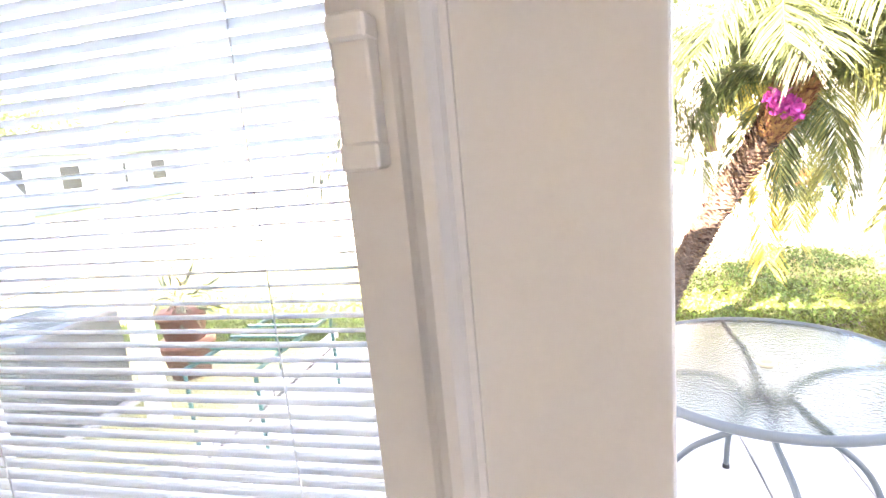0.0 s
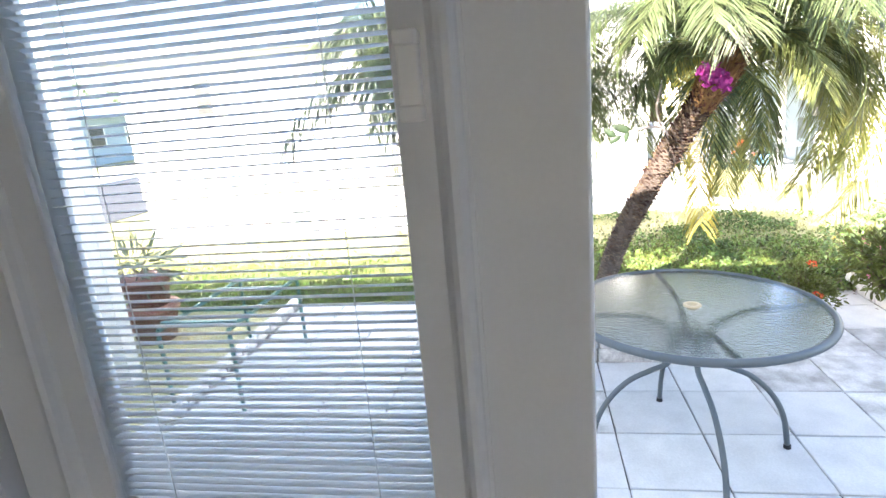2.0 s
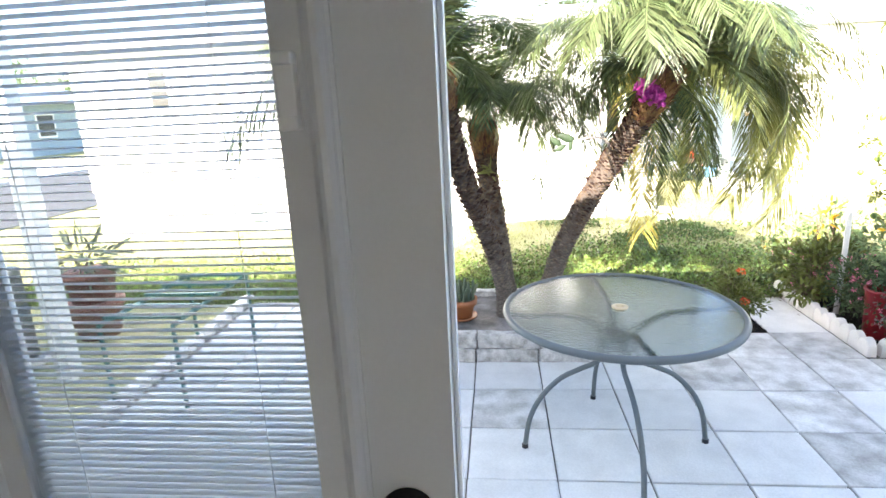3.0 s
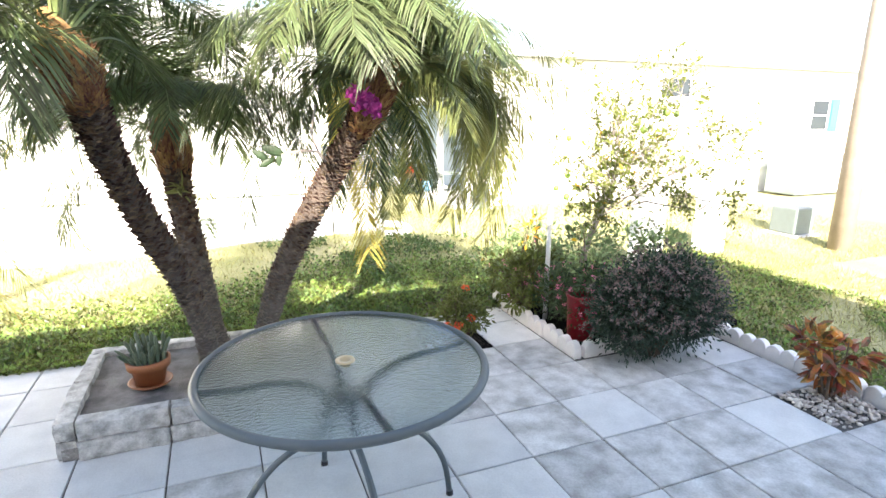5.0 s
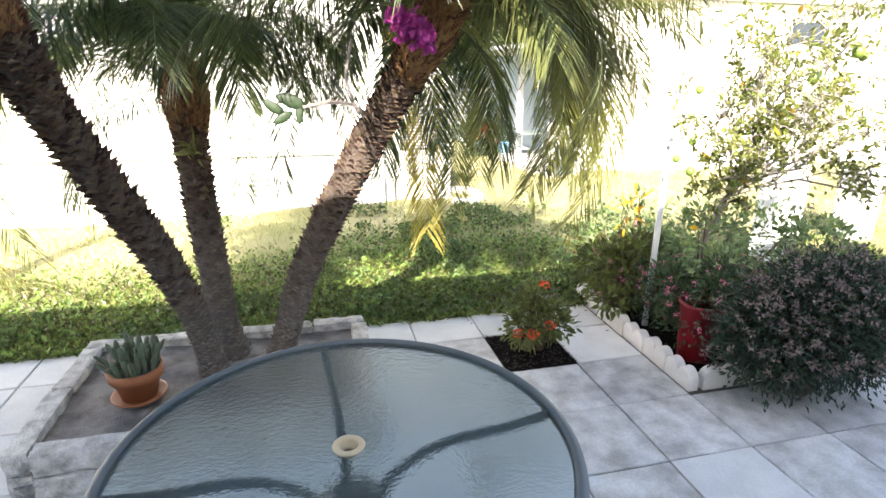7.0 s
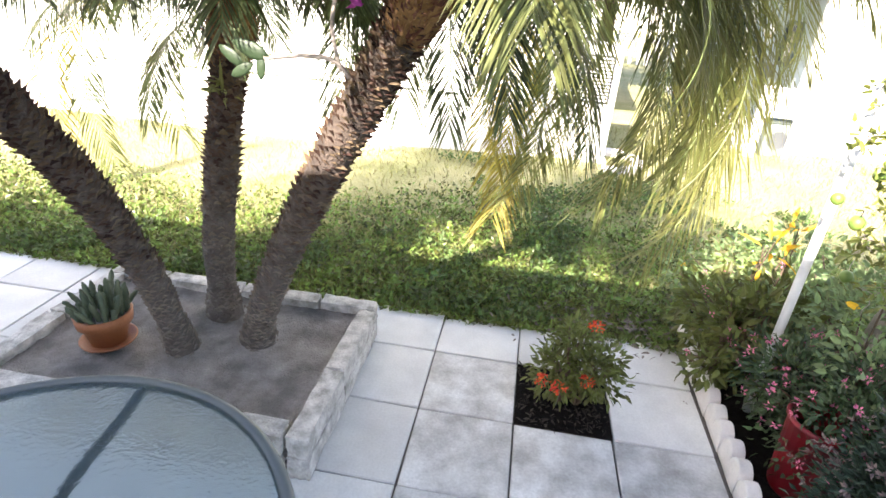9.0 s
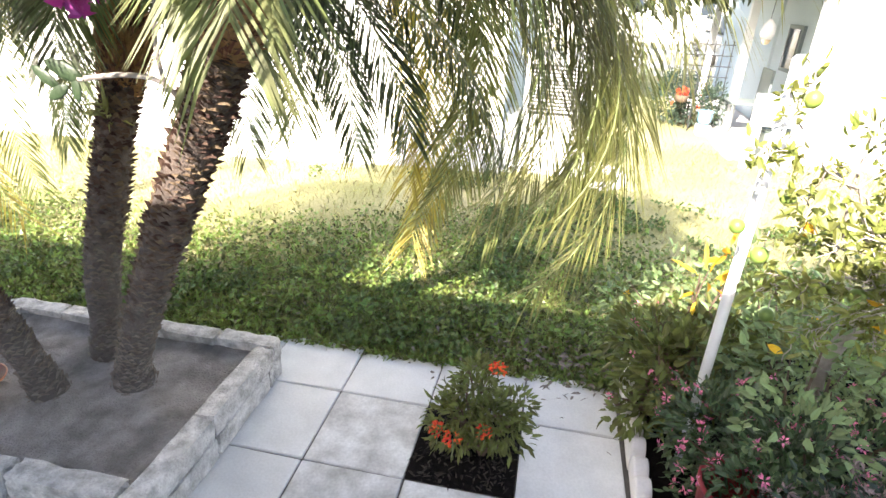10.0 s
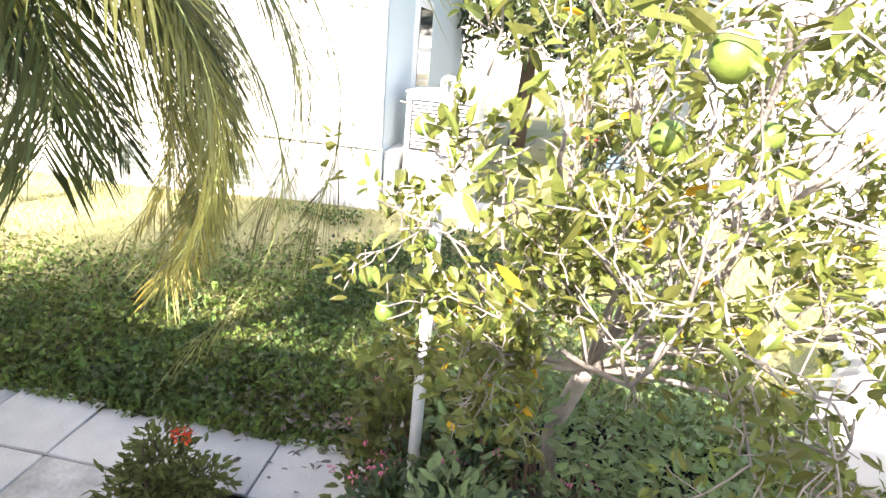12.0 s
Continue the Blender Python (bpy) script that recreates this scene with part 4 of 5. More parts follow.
palm("slender leaning date palm with dense arching fronds", TRUNK_L, 0.060,
     crown(1, 12, 22, 10, 0, skip_low=((-1, 60), (225, 361)), skip_mid=((255, 361), (-1, 20))) + [(215, "low", 1, 0.05), (232, "arch", 0, 0.06), (196, "arch", 1, 0.04), (165, "arch", 0, 0.04)]
     + drooping(TRUNK_L[-1], [(-0.72, 2.55, 1.22, M_FROND), (-0.74, 3.0, 1.06, M_FROND), (-0.46, 2.28, 1.42, M_FROND), (-0.32, 2.12, 1.58, M_FROND), (-0.62, 2.42, 1.30, M_FROND)], 38), 11, shaft=0.2)
palm("slender upright date palm with a fibrous brown neck", TRUNK_M, 0.073,
     crown(2, 18, 19, 6, 0, skip_low=((205, 330),)) + [(160, "hang", 0, -0.02), (250, "short", 0, 0.12), (285, "short", 1, 0.12), (225, "short", 1, 0.1), (310, "short", 0, 0.1), (200, "arch", 0, 0.08), (340, "arch", 1, 0.08), (20, "arch", 0, 0.05), (175, "arch", 1, 0.05), (300, "arch", 1, 0.1)]
     + drooping(TRUNK_M[-1], [(-1.1, 4.35, 0.22, M_FRONDO), (-1.02, 4.42, 0.34, M_FRONDG), (0.02, 5.02, 0.24, M_FRONDG), (-0.75, 4.75, 0.55, M_FRONDG)]), 12, shaft=0.34)
palm("slender date palm leaning over the table, fronds drooping", TRUNK_R, 0.069,
     crown(3, 20, 24, 9, 0, skip_low=((190, 345),), skip_mid=((295, 345),))
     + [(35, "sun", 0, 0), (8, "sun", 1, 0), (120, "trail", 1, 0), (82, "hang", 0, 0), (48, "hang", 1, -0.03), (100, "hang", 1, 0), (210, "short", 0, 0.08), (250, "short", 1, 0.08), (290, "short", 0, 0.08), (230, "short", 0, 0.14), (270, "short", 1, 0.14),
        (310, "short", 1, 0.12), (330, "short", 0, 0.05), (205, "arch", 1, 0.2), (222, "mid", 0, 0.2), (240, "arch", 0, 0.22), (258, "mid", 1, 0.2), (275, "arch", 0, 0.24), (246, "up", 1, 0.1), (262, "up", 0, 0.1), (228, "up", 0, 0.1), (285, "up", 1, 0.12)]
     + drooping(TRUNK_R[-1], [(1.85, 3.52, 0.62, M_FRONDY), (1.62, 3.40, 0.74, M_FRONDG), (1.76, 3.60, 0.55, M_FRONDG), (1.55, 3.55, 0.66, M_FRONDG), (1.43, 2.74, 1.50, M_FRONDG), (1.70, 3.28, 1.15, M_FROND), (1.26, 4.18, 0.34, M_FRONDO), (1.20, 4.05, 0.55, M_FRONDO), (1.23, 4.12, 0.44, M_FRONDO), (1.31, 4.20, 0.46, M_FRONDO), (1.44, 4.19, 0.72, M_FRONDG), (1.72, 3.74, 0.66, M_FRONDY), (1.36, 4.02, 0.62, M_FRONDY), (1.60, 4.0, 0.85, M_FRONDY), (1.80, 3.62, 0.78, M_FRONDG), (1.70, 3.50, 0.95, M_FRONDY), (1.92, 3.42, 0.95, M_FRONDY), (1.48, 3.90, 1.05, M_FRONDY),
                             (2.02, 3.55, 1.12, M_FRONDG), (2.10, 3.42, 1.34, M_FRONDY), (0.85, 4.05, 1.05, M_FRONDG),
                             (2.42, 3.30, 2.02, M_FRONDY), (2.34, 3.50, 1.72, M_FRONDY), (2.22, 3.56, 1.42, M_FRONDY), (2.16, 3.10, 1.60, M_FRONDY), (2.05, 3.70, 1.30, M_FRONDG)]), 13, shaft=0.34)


def branchy(start, end, rng, depth, r, out, tips):
    """Crooked branches that fork; fills out with tube paths and tips with twig ends."""
    s, e = np.array(start, float), np.array(end, float)
    L = np.linalg.norm(e - s)
    m1 = s + (e - s) * 0.35 + rng.normal(size=3) * L * 0.07
    m2 = s + (e - s) * 0.7 + rng.normal(size=3) * L * 0.08
    path = spline([s, m1, m2, e], 7)
    out.append((path, [r * (1 - 0.55 * i / 6) for i in range(7)]))
    if depth == 0:
        tips.append((e, e - m2))
        tips.append((np.array(path[4]), rng.normal(size=3)))
        tips.append((np.array(path[2]), rng.normal(size=3)))
        return
    for k in range(4 if depth > 1 else 5):
        o = np.array(path[2 + k % 5])
        d = (e - s) / L + rng.normal(size=3) * 0.75
        d /= np.linalg.norm(d)
        branchy(o, o + d * L * rng.uniform(0.35, 0.55), rng, depth - 1, r * 0.52, out, tips)


def citrus(base, limbs, seed):
    rng = np.random.default_rng(seed)
    th = thing("lime_tree", "sunlit lime tree with sparse yellow-green leaves and fruit", "fruit tree", pose(*base))
    b = np.array(base)
    paths, tips = [], []
    fork = np.array([0.05, -0.10, 0.85])
    bm = tube(spline([(0, 0, -0.05), (0.03, 0.02, 0.3), (0.0, -0.02, 0.55), tuple(fork)], 10), [0.034, 0.032, 0.031, 0.03, 0.029, 0.028, 0.027, 0.026, 0.025, 0.024], 10)
    part("trunk", bm, M_BRANCH, th, smooth=True)
    for e in limbs:
        branchy(fork, np.array(e) - b, rng, 3, 0.0085, paths, tips)
    bm = bmesh.new()
    for p, r in paths:
        if p[-1].y + b[1] < 2.88 or p[-1].x + b[0] < 2.42:
            continue
        tube(p, [max(0.0016, x) for x in r], 5 if r[0] > 0.006 else 4, bm)
    part("limb", bm, M_BRANCH, th, "pale grey crooked branches", smooth=True)
    pos, up = [], []
    for p, d in tips:
        if rng.random() < 0.66 and p[1] + b[1] > 2.9 and p[0] + b[0] > 2.42:
            for k in range(rng.integers(1, 6)):
                pos.append(p + rng.normal(size=3) * 0.012)
                dd = d / (np.linalg.norm(d) + 1e-9) + rng.normal(size=3) * 0.7
                up.append(dd + np.array([0, 0, 0.25]))
    pos, up = np.array(pos), np.array(up)
    n = len(pos)
    me = leaf_cloud("leaves", pos, rand_dirs(rng, n, 1.0), up, rng.uniform(0.02, 0.052, n), rng.uniform(0.010, 0.021, n), 0.25)
    partme("foliage", me, M_LEAFL, th)
    pick = rng.choice(n, n // 110, replace=False)
    me = leaf_cloud("yellowed_leaves", pos[pick] + 0.01, rand_dirs(rng, len(pick), 1), up[pick], rng.uniform(0.04, 0.065, len(pick)), rng.uniform(0.018, 0.03, len(pick)), 0.3)
    partme("yellow_foliage", me, M_YEL, th, "a few yellowed leaves")
    return th


LIME = citrus((2.96, 3.72, -0.03), [(2.66, 3.20, 1.20), (2.82, 3.10, 1.52), (3.05, 3.05, 1.70), (3.35, 3.08, 1.72), (3.68, 3.20, 1.55), (3.55, 3.70, 1.65), (2.90, 3.72, 1.60), (3.15, 3.40, 1.82),
                                   (2.72, 3.45, 1.42), (3.75, 3.35, 1.25), (3.02, 3.08, 1.22), (3.45, 3.05, 1.35), (2.70, 3.36, 0.95), (3.3, 3.8, 1.35), (3.65, 3.1, 1.05)], 5)


def lime_fruit(x, y, z, r, seed):
    bm = bmesh.new()
    bmesh.ops.create_icosphere(bm, subdivisions=3, radius=1)
    for v in bm.verts:
        v.co = Vector((v.co.x, v.co.y, v.co.z * 1.04)) * r
        if v.co.z < -r * 0.92:
            v.co.z -= r * 0.07
    ob = part("lime", bm, M_LIME, LIME, "round green lime", True)
    ob.matrix_basis = pose(x - 2.96, y - 3.72, z + 0.03, seed * 11 % 17 - 8, seed * 7 % 19 - 9, seed * 40)
    st = part("stalk", tube([(0, 0, r), (0.002, 0.003, r + 0.02), (0.0, 0.012, r + 0.05)], 0.0018, 5), M_BRANCH, ob)


# mango-like tree beyond the gap
def round_tree(base, trunk_h, blobs, leaves, size, material, seed, name, label):
    rng = np.random.default_rng(seed)
    th = thing(name, label, "tree", pose(*base))
    bm = bmesh.new()
    tube(spline([(0, 0, -0.1), (0.04, 0, trunk_h * 0.5), (0, 0.03, trunk_h)], 8), [0.16 - 0.008 * i for i in range(8)], 10, bm)
    for b in blobs:
        tube(spline([(0, 0.03, trunk_h * 0.9), ((b[0] - base[0]) * 0.4, (b[1] - base[1]) * 0.4, trunk_h + 0.4 * (b[2] - trunk_h)), (b[0] - base[0], b[1] - base[1], b[2] - base[2])], 6), [0.09, 0.07, 0.05, 0.04, 0.03, 0.02], 7, bm)
    part("trunk", bm, M_TWIG, th, smooth=True)
    p, d = blob_points(rng, blobs, leaves, 0.5)
    n = len(p)
    me = leaf_cloud("crown", p - np.array(base), rand_dirs(rng, n, 0.7), d + rand_dirs(rng, n, -0.4) * 0.8, rng.uniform(0.7, 1.2, n) * size, rng.uniform(0.7, 1.2, n) * size * 0.32, 0.3)
    partme("crown", me, material, th)
    return th


round_tree((2.55, 12.2, 0), 2.1, [(1.5, 11.8, 2.5, 0.9, 0.9, 0.9), (2.7, 11.4, 2.35, 1.0, 0.9, 0.6), (3.9, 11.6, 2.3, 0.9, 0.9, 0.6), (4.9, 12.1, 2.6, 0.8, 0.9, 0.6), (2.6, 12.3, 3.5, 1.7, 1.3, 1.0), (1.2, 12.4, 1.5, 0.4, 0.5, 0.8), (3.6, 12.2, 3.2, 1.3, 1.2, 0.8), (3.2, 11.7, 1.9, 0.8, 0.7, 0.42), (2.5, 11.5, 1.95, 0.6, 0.6, 0.45), (4.1, 11.9, 2.05, 0.7, 0.7, 0.42)],
           8200, 0.17, M_LEAFO, 21, "mango_tree", "dark leafy tree shading the gap between houses")
for k, (tx, ty, s) in enumerate(((-37, 20, 1.0), (-38, 30, 1.2), (-40, 40, 1.1), (-33, 45, 0.9))):
    round_tree((tx, ty, 0), 3.0 * s, [(tx + a, ty + b, 4.6 * s + c, 2.6 * s, 2.6 * s, 1.6 * s) for a, b, c in ((-1.5, 0, 0), (1.6, 1, 0.6), (0, -1.8, 0.3), (0.3, 0.4, 1.6), (0.6, 3, -0.4))],
               2200, 0.42, M_TREE, 30 + k, "street_tree", "tall leafy tree behind the far bungalow")


# ---------------------------------------------------------------- table
TX, TY, TZ, TR = 0.60, 1.94, 0.715, 0.53
tab = thing("patio_table", "round pebbled-glass patio table with grey metal frame", "table", pose(TX, TY, 0))
bm = bmesh.new()
rv = []
for i in range(72):
    a = 2 * math.pi * i / 72
    rv.append([bm.verts.new(((TR - 0.011 + 0.016 * math.cos(b)) * math.cos(a), (TR - 0.011 + 0.016 * math.cos(b)) * math.sin(a), TZ - 0.006 + 0.017 * math.sin(b))) for b in [2 * math.pi * k / 10 for k in range(10)]])
for i in range(72):
    for k in range(10):
        bm.faces.new((rv[i][k], rv[(i + 1) % 72][k], rv[(i + 1) % 72][(k + 1) % 10], rv[i][(k + 1) % 10]))
part("rim", bm, M_FRAME, tab, "grey rounded metal rim", True)
bm = bmesh.new()
n = 72
r0, r1 = 0.022, TR - 0.014
rings = []
for r, z in ((r0, TZ), (r0, TZ + 0.005), (r1, TZ + 0.005), (r1, TZ)):
    rings.append([bm.verts.new((r * math.cos(2 * math.pi * i / n), r * math.sin(2 * math.pi * i / n), z)) for i in range(n)])
for a, b in zip(rings, rings[1:] + rings[:1]):
    for i in range(n):
        bm.faces.new((a[i], a[(i + 1) % n], b[(i + 1) % n], b[i]))
bmesh.ops.recalc_face_normals(bm, faces=bm.faces)
gl = part("glass_top", bm, M_GLASS, tab, "pebbled greenish glass top")
gl.visible_shadow = False
bm = lathe([(0.0205, -0.012), (0.0215, 0.006), (0.036, 0.0065), (0.038, 0.010), (0.035, 0.014), (0.024, 0.014), (0.021, 0.010), (0.019, -0.012)], 24)
hub = part("umbrella_ring", bm, M_HUB, tab, "cream plastic umbrella ring", True)
hub.location = (0, 0, TZ + 0.0)
part("under_hub", lathe([(0.0005, -0.13), (0.075, -0.13), (0.078, -0.12), (0.05, -0.105), (0.0005, -0.10)], 20), M_FRAME, tab).location = (0, 0, TZ - 0.02)
legp = spline([(TR - 0.02, 0, TZ - 0.014), (0.40, 0, TZ - 0.028), (0.26, 0, TZ - 0.034), (0.165, 0, TZ - 0.06), (0.085, 0, TZ - 0.12), (0.072, 0, 0.53), (0.095, 0, 0.455), (0.17, 0, 0.42), (0.27, 0, 0.37), (0.36, 0, 0.275), (0.415, 0, 0.16), (0.44, 0, 0.012)], 44)
bm = tube(legp, 0.0125, 10)
lm = bpy.data.meshes.new("leg")
bm.to_mesh(lm)
bm.free()
lm.materials.append(M_FRAME)
for k, a in enumerate((4, 94, 184, 274)):
    lg = partme("leg", lm, None, tab, smooth=True, m=pose(0, 0, 0, 0, 0, a))
    part("foot", lathe([(0.0135, 0.0), (0.016, 0.002), (0.015, 0.02), (0.0125, 0.022)], 12), M_BLACK, lg).location = (0.44, 0, 0)


# ---------------------------------------------------------------- planter with its pot
PX0, PX1, PY0, PY1, PH, PT = -0.60, 0.81, 2.83, 3.78, 0.20, 0.085
planter = thing("planter", "low planter of weathered pale concrete blocks with sand", "planter", pose(0, 0, 0))
tagged(part("planter_soil", box(PX0 + 0.02, PX1 - 0.02, PY0 + 0.02, PY1 - 0.02, 0.0, 0.06), M_SOIL, planter))
bm = bmesh.new()
nx, ny = 90, 64
g = [[None] * (nx + 1) for _ in range(ny + 1)]
for j in range(ny + 1):
    for i in range(nx + 1):
        x = PX0 + PT * 0.9 + (PX1 - PX0 - 1.8 * PT) * i / nx
        y = PY0 + PT * 0.9 + (PY1 - PY0 - 1.8 * PT) * j / ny
        z = 0.158 + 0.014 * noise.noise(Vector((x * 5, y * 5, 0))) + 0.006 * noise.noise(Vector((x * 22, y * 22, 3))) + 0.0035 * noise.noise(Vector((x * 60, y * 60, 8)))
        for tx, ty in ((0.10, 3.24), (0.13, 3.52), (0.36, 3.37)):
            z += 0.022 * math.exp(-((x - tx) ** 2 + (y - ty) ** 2) / 0.012)
        g[j][i] = bm.verts.new((x, y, z))
for j in range(ny):
    for i in range(nx):
        bm.faces.new((g[j][i], g[j][i + 1], g[j + 1][i + 1], g[j + 1][i]))
part("soil", bm, M_SOIL, planter, "grey dry sand", True)


def rough_block(length, depth, height, seed):
    """A split concrete block, its edges chipped; x along its length."""
    rr = random.Random(seed)
    bm = bmesh.new()
    add_box(bm, 0, length, 0, depth, 0, height)
    bmesh.ops.subdivide_edges(bm, edges=list(bm.edges), cuts=4, use_grid_fill=True)
    for v in bm.verts:
        c = v.co
        edge = sum((c.x < 0.004 or c.x > length - 0.004, c.y < 0.004 or c.y > depth - 0.004, c.z < 0.004 or c.z > height - 0.004))
        q = Vector((c.x * 22 + seed * 7.7, c.y * 30, c.z * 30))
        d = Vector((noise.noise(q), noise.noise(q + Vector((9, 0, 0))), noise.noise(q + Vector((0, 9, 0))))) * 0.006
        cen = Vector((length / 2, depth / 2, height / 2))
        if edge >= 2:
            d += (cen - c).normalized() * rr.uniform(0.002, 0.010)
        v.co = c + d
    return bm


def course(z, x0, y0, ang, total, lens, seed):
    rr = random.Random(seed)
    x, k = 0.0, 0
    while x < total - 0.03:
        L = min(lens[k % len(lens)], total - x)
        ob = part("block", rough_block(L - 0.006, PT, PH / 2 - 0.004, seed * 13 + k), M_BLOCK, planter, smooth=False)
        ob.matrix_basis = pose(x0, y0, z, 0, 0, ang) @ pose(x + 0.003, rr.uniform(-0.004, 0.004), 0, 0, 0, rr.uniform(-0.5, 0.5))
        x += L
        k += 1


for lvl, z in ((0, 0.0), (1, PH / 2)):
    a = (0.41, 0.41, 0.41) if lvl else (0.40, 0.41, 0.42)
    course(z, PX0 + PT + 0.002, PY0, 0, PX1 - PX0 - 2 * PT - 0.004, a, 1 + lvl)
    course(z, PX1, PY0, 90, PY1 - PY0 - PT - 0.003, (0.40, 0.5) if lvl else (0.41, 0.41), 3 + lvl)
    course(z, PX0 + PT, PY0 + 0.02, 90, PY1 - PY0 - PT - 0.02, (0.46, 0.5) if lvl else (0.41, 0.5), 5 + lvl)
    course(z, PX0 + 0.003, PY1 - PT, 0, PX1 - PX0 - 0.006, (0.30, 0.41, 0.41, 0.4), 7 + lvl)

pot = thing("plant_pot", "terracotta pot of small cacti standing on a saucer", "plant pot", pose(-0.22, 3.20, 0.172))
part("saucer", lathe([(0.0005, 0.0), (0.085, 0.0), (0.108, 0.016), (0.112, 0.024), (0.104, 0.024), (0.09, 0.012), (0.0005, 0.010)], 32), M_TERRA, pot, smooth=True)
part("pot", lathe([(0.0005, 0.013), (0.070, 0.013), (0.092, 0.105), (0.108, 0.108), (0.112, 0.150), (0.104, 0.154), (0.096, 0.150), (0.092, 0.135), (0.0005, 0.13)], 32), M_TERRA, pot, "terracotta pot with a thick rim", True)
part("potting_soil", lathe([(0.0005, 0.131), (0.09, 0.131), (0.09, 0.139), (0.0005, 0.142)], 20), M_SOIL, pot)
rr = random.Random(9)
for k in range(30):
    a, r = k * 2.4, 0.012 + 0.078 * math.sqrt(k / 30)
    h = rr.uniform(0.06, 0.165)
    bx, by = r * math.cos(a), r * math.sin(a)
    lean = rr.uniform(0.0, 0.5) * r * 2.5
    bm = bmesh.new()
    nseg, ribs = 11, 10
    rings = []
    for i in range(nseg):
        s = i / (nseg - 1)
        cx, cy, cz = bx + lean * s * math.cos(a), by + lean * s * math.sin(a), 0.135 + h * s
        rad = 0.0095 * (0.75 + 0.3 * math.sin(math.pi * (0.12 + 0.8 * s)) + 0.16 * math.cos(i * 2.1 + k)) * (1 if i < nseg - 1 else 0.35)
        rings.append([bm.verts.new((cx + rad * (1.25 if q % 2 else 0.75) * math.cos(q * math.pi * 2 / ribs), cy + rad * (1.25 if q % 2 else 0.75) * math.sin(q * math.pi * 2 / ribs), cz)) for q in range(ribs)])
    for p, q in zip(rings, rings[1:]):
        for i in range(ribs):
            bm.faces.new((p[i], p[(i + 1) % ribs], q[(i + 1) % ribs], q[i]))
    bm.faces.new(rings[-1])
    part("cactus_stem", bm, M_CACT, pot, smooth=True)

# flowers and cactus shoot on the palm trunks
rng = np.random.default_rng(8)
fl = thing("flower_cluster", "magenta flower cluster hanging in front of the palm trunk", "flowers", pose(0.925, 2.85, 1.655))
p, d = blob_points(rng, [(0, 0, 0.02, 0.07, 0.05, 0.055), (0.05, 0.0, -0.01, 0.05, 0.05, 0.05), (-0.05, 0, 0.05, 0.035, 0.035, 0.035)], 260, 0.3)
partme("blossom", leaf_cloud("blossom", p, d, rand_dirs(rng, 260), np.full(260, 0.036), np.full(260, 0.03), 0.2), M_MAG, fl)
part("stem", tube(spline([(0.0, 0.0, 0.0), (0.01, 0.03, 0.08), (0.06, 0.14, 0.17), (0.13, 0.28, 0.20), (0.19, 0.40, 0.14)], 16), 0.004, 6), M_STEM, fl)
ep = thing("climbing_cactus", "flat green cactus shoot on a pale woody stem", "plant", pose(0.82, 3.34, 1.30))
part("stem", tube(spline([(0.02, 0.02, -0.04), (-0.04, -0.02, 0.08), (-0.14, -0.05, 0.105), (-0.27, -0.09, 0.09)], 12), 0.008, 7), M_BRANCH, ep, smooth=True)
part("stem", tube(spline([(-0.04, -0.02, 0.06), (-0.08, 0.02, 0.2), (-0.05, 0.03, 0.36)], 10), 0.007, 7), M_BRANCH, ep, smooth=True)
for k, (bx, bz, rot, L) in enumerate(((-0.25, 0.09, 200, 0.13), (-0.31, 0.07, 150, 0.09), (-0.28, 0.10, 95, 0.08), (-0.34, 0.06, 215, 0.10))):
    bm = lathe([(0.004, 0.0), (0.022, 0.03), (0.026, 0.06), (0.018, 0.10), (0.004, 0.12)], 12)
    for v in bm.verts:
        v.co.y *= 0.3
        v.co *= L / 0.12
    part("pad", bm, M_PAD, ep, smooth=True, m=pose(bx, -0.09, bz, 0, rot - 270, 0))

br = thing("bromeliad", "small yellow-green air plant tied to the palm trunk", "plant", pose(-0.02, 3.95, 1.12))
rngb = np.random.default_rng(3)
n = 22
d = rand_dirs(rngb, n, 0.7)
d[:, 1] -= 0.5
partme("leaves", leaf_cloud("leaves", np.zeros((n, 3)) + rngb.normal(size=(n, 3)) * 0.015, rand_dirs(rngb, n, 1), d, rngb.uniform(0.06, 0.13, n), rngb.uniform(0.012, 0.02, n), 0.5), M_FRONDY, br)
# fallen leaves by the bed and on the paving
lit = thing("leaf_litter", "scattered dry brown leaves beside the flower bed", "leaf litter", pose(0, 0, 0), kind="stuff")
n = 260
lx, ly = rngb.normal(2.15, 0.35, n), rngb.normal(4.15, 0.16, n)
lp = np.stack([lx, ly, np.where(ly > 4.05, 0.03, 0.006) + rngb.random(n) * 0.02], axis=1)
du = rand_dirs(rngb, n)
du[:, 2] *= 0.2
partme("dry_leaf", leaf_cloud("dry_leaf", lp, rand_dirs(rngb, n, 2.0), du, rngb.uniform(0.02, 0.05, n), rngb.uniform(0.01, 0.02, n), 0.3), M_STUB, lit)["kind"] = "stuff"

# ---------------------------------------------------------------- ixora in its mulch square
mul = thing("mulch_bed", "square of dark wet mulch in the paving", "mulch", pose(X0 + S, Y0, 0), kind="structure")
bm = bmesh.new()
g = [[bm.verts.new((S * i / 14, S * j / 14, -0.003 + 0.008 * noise.noise(Vector((i * 0.9, j * 0.9, 5))))) for i in range(15)] for j in range(15)]
for j in range(14):
    for i in range(14):
        bm.faces.new((g[j][i], g[j][i + 1], g[j + 1][i + 1], g[j + 1][i]))
part("mulch", bm, M_MULCH, mul, smooth=True)
rng = np.random.default_rng(14)
n = 420
pp = np.stack([rng.uniform(0.01, S - 0.01, n), rng.uniform(0.01, S - 0.01, n), rng.uniform(-0.004, 0.008, n)], axis=1)
uu = rand_dirs(rng, n)
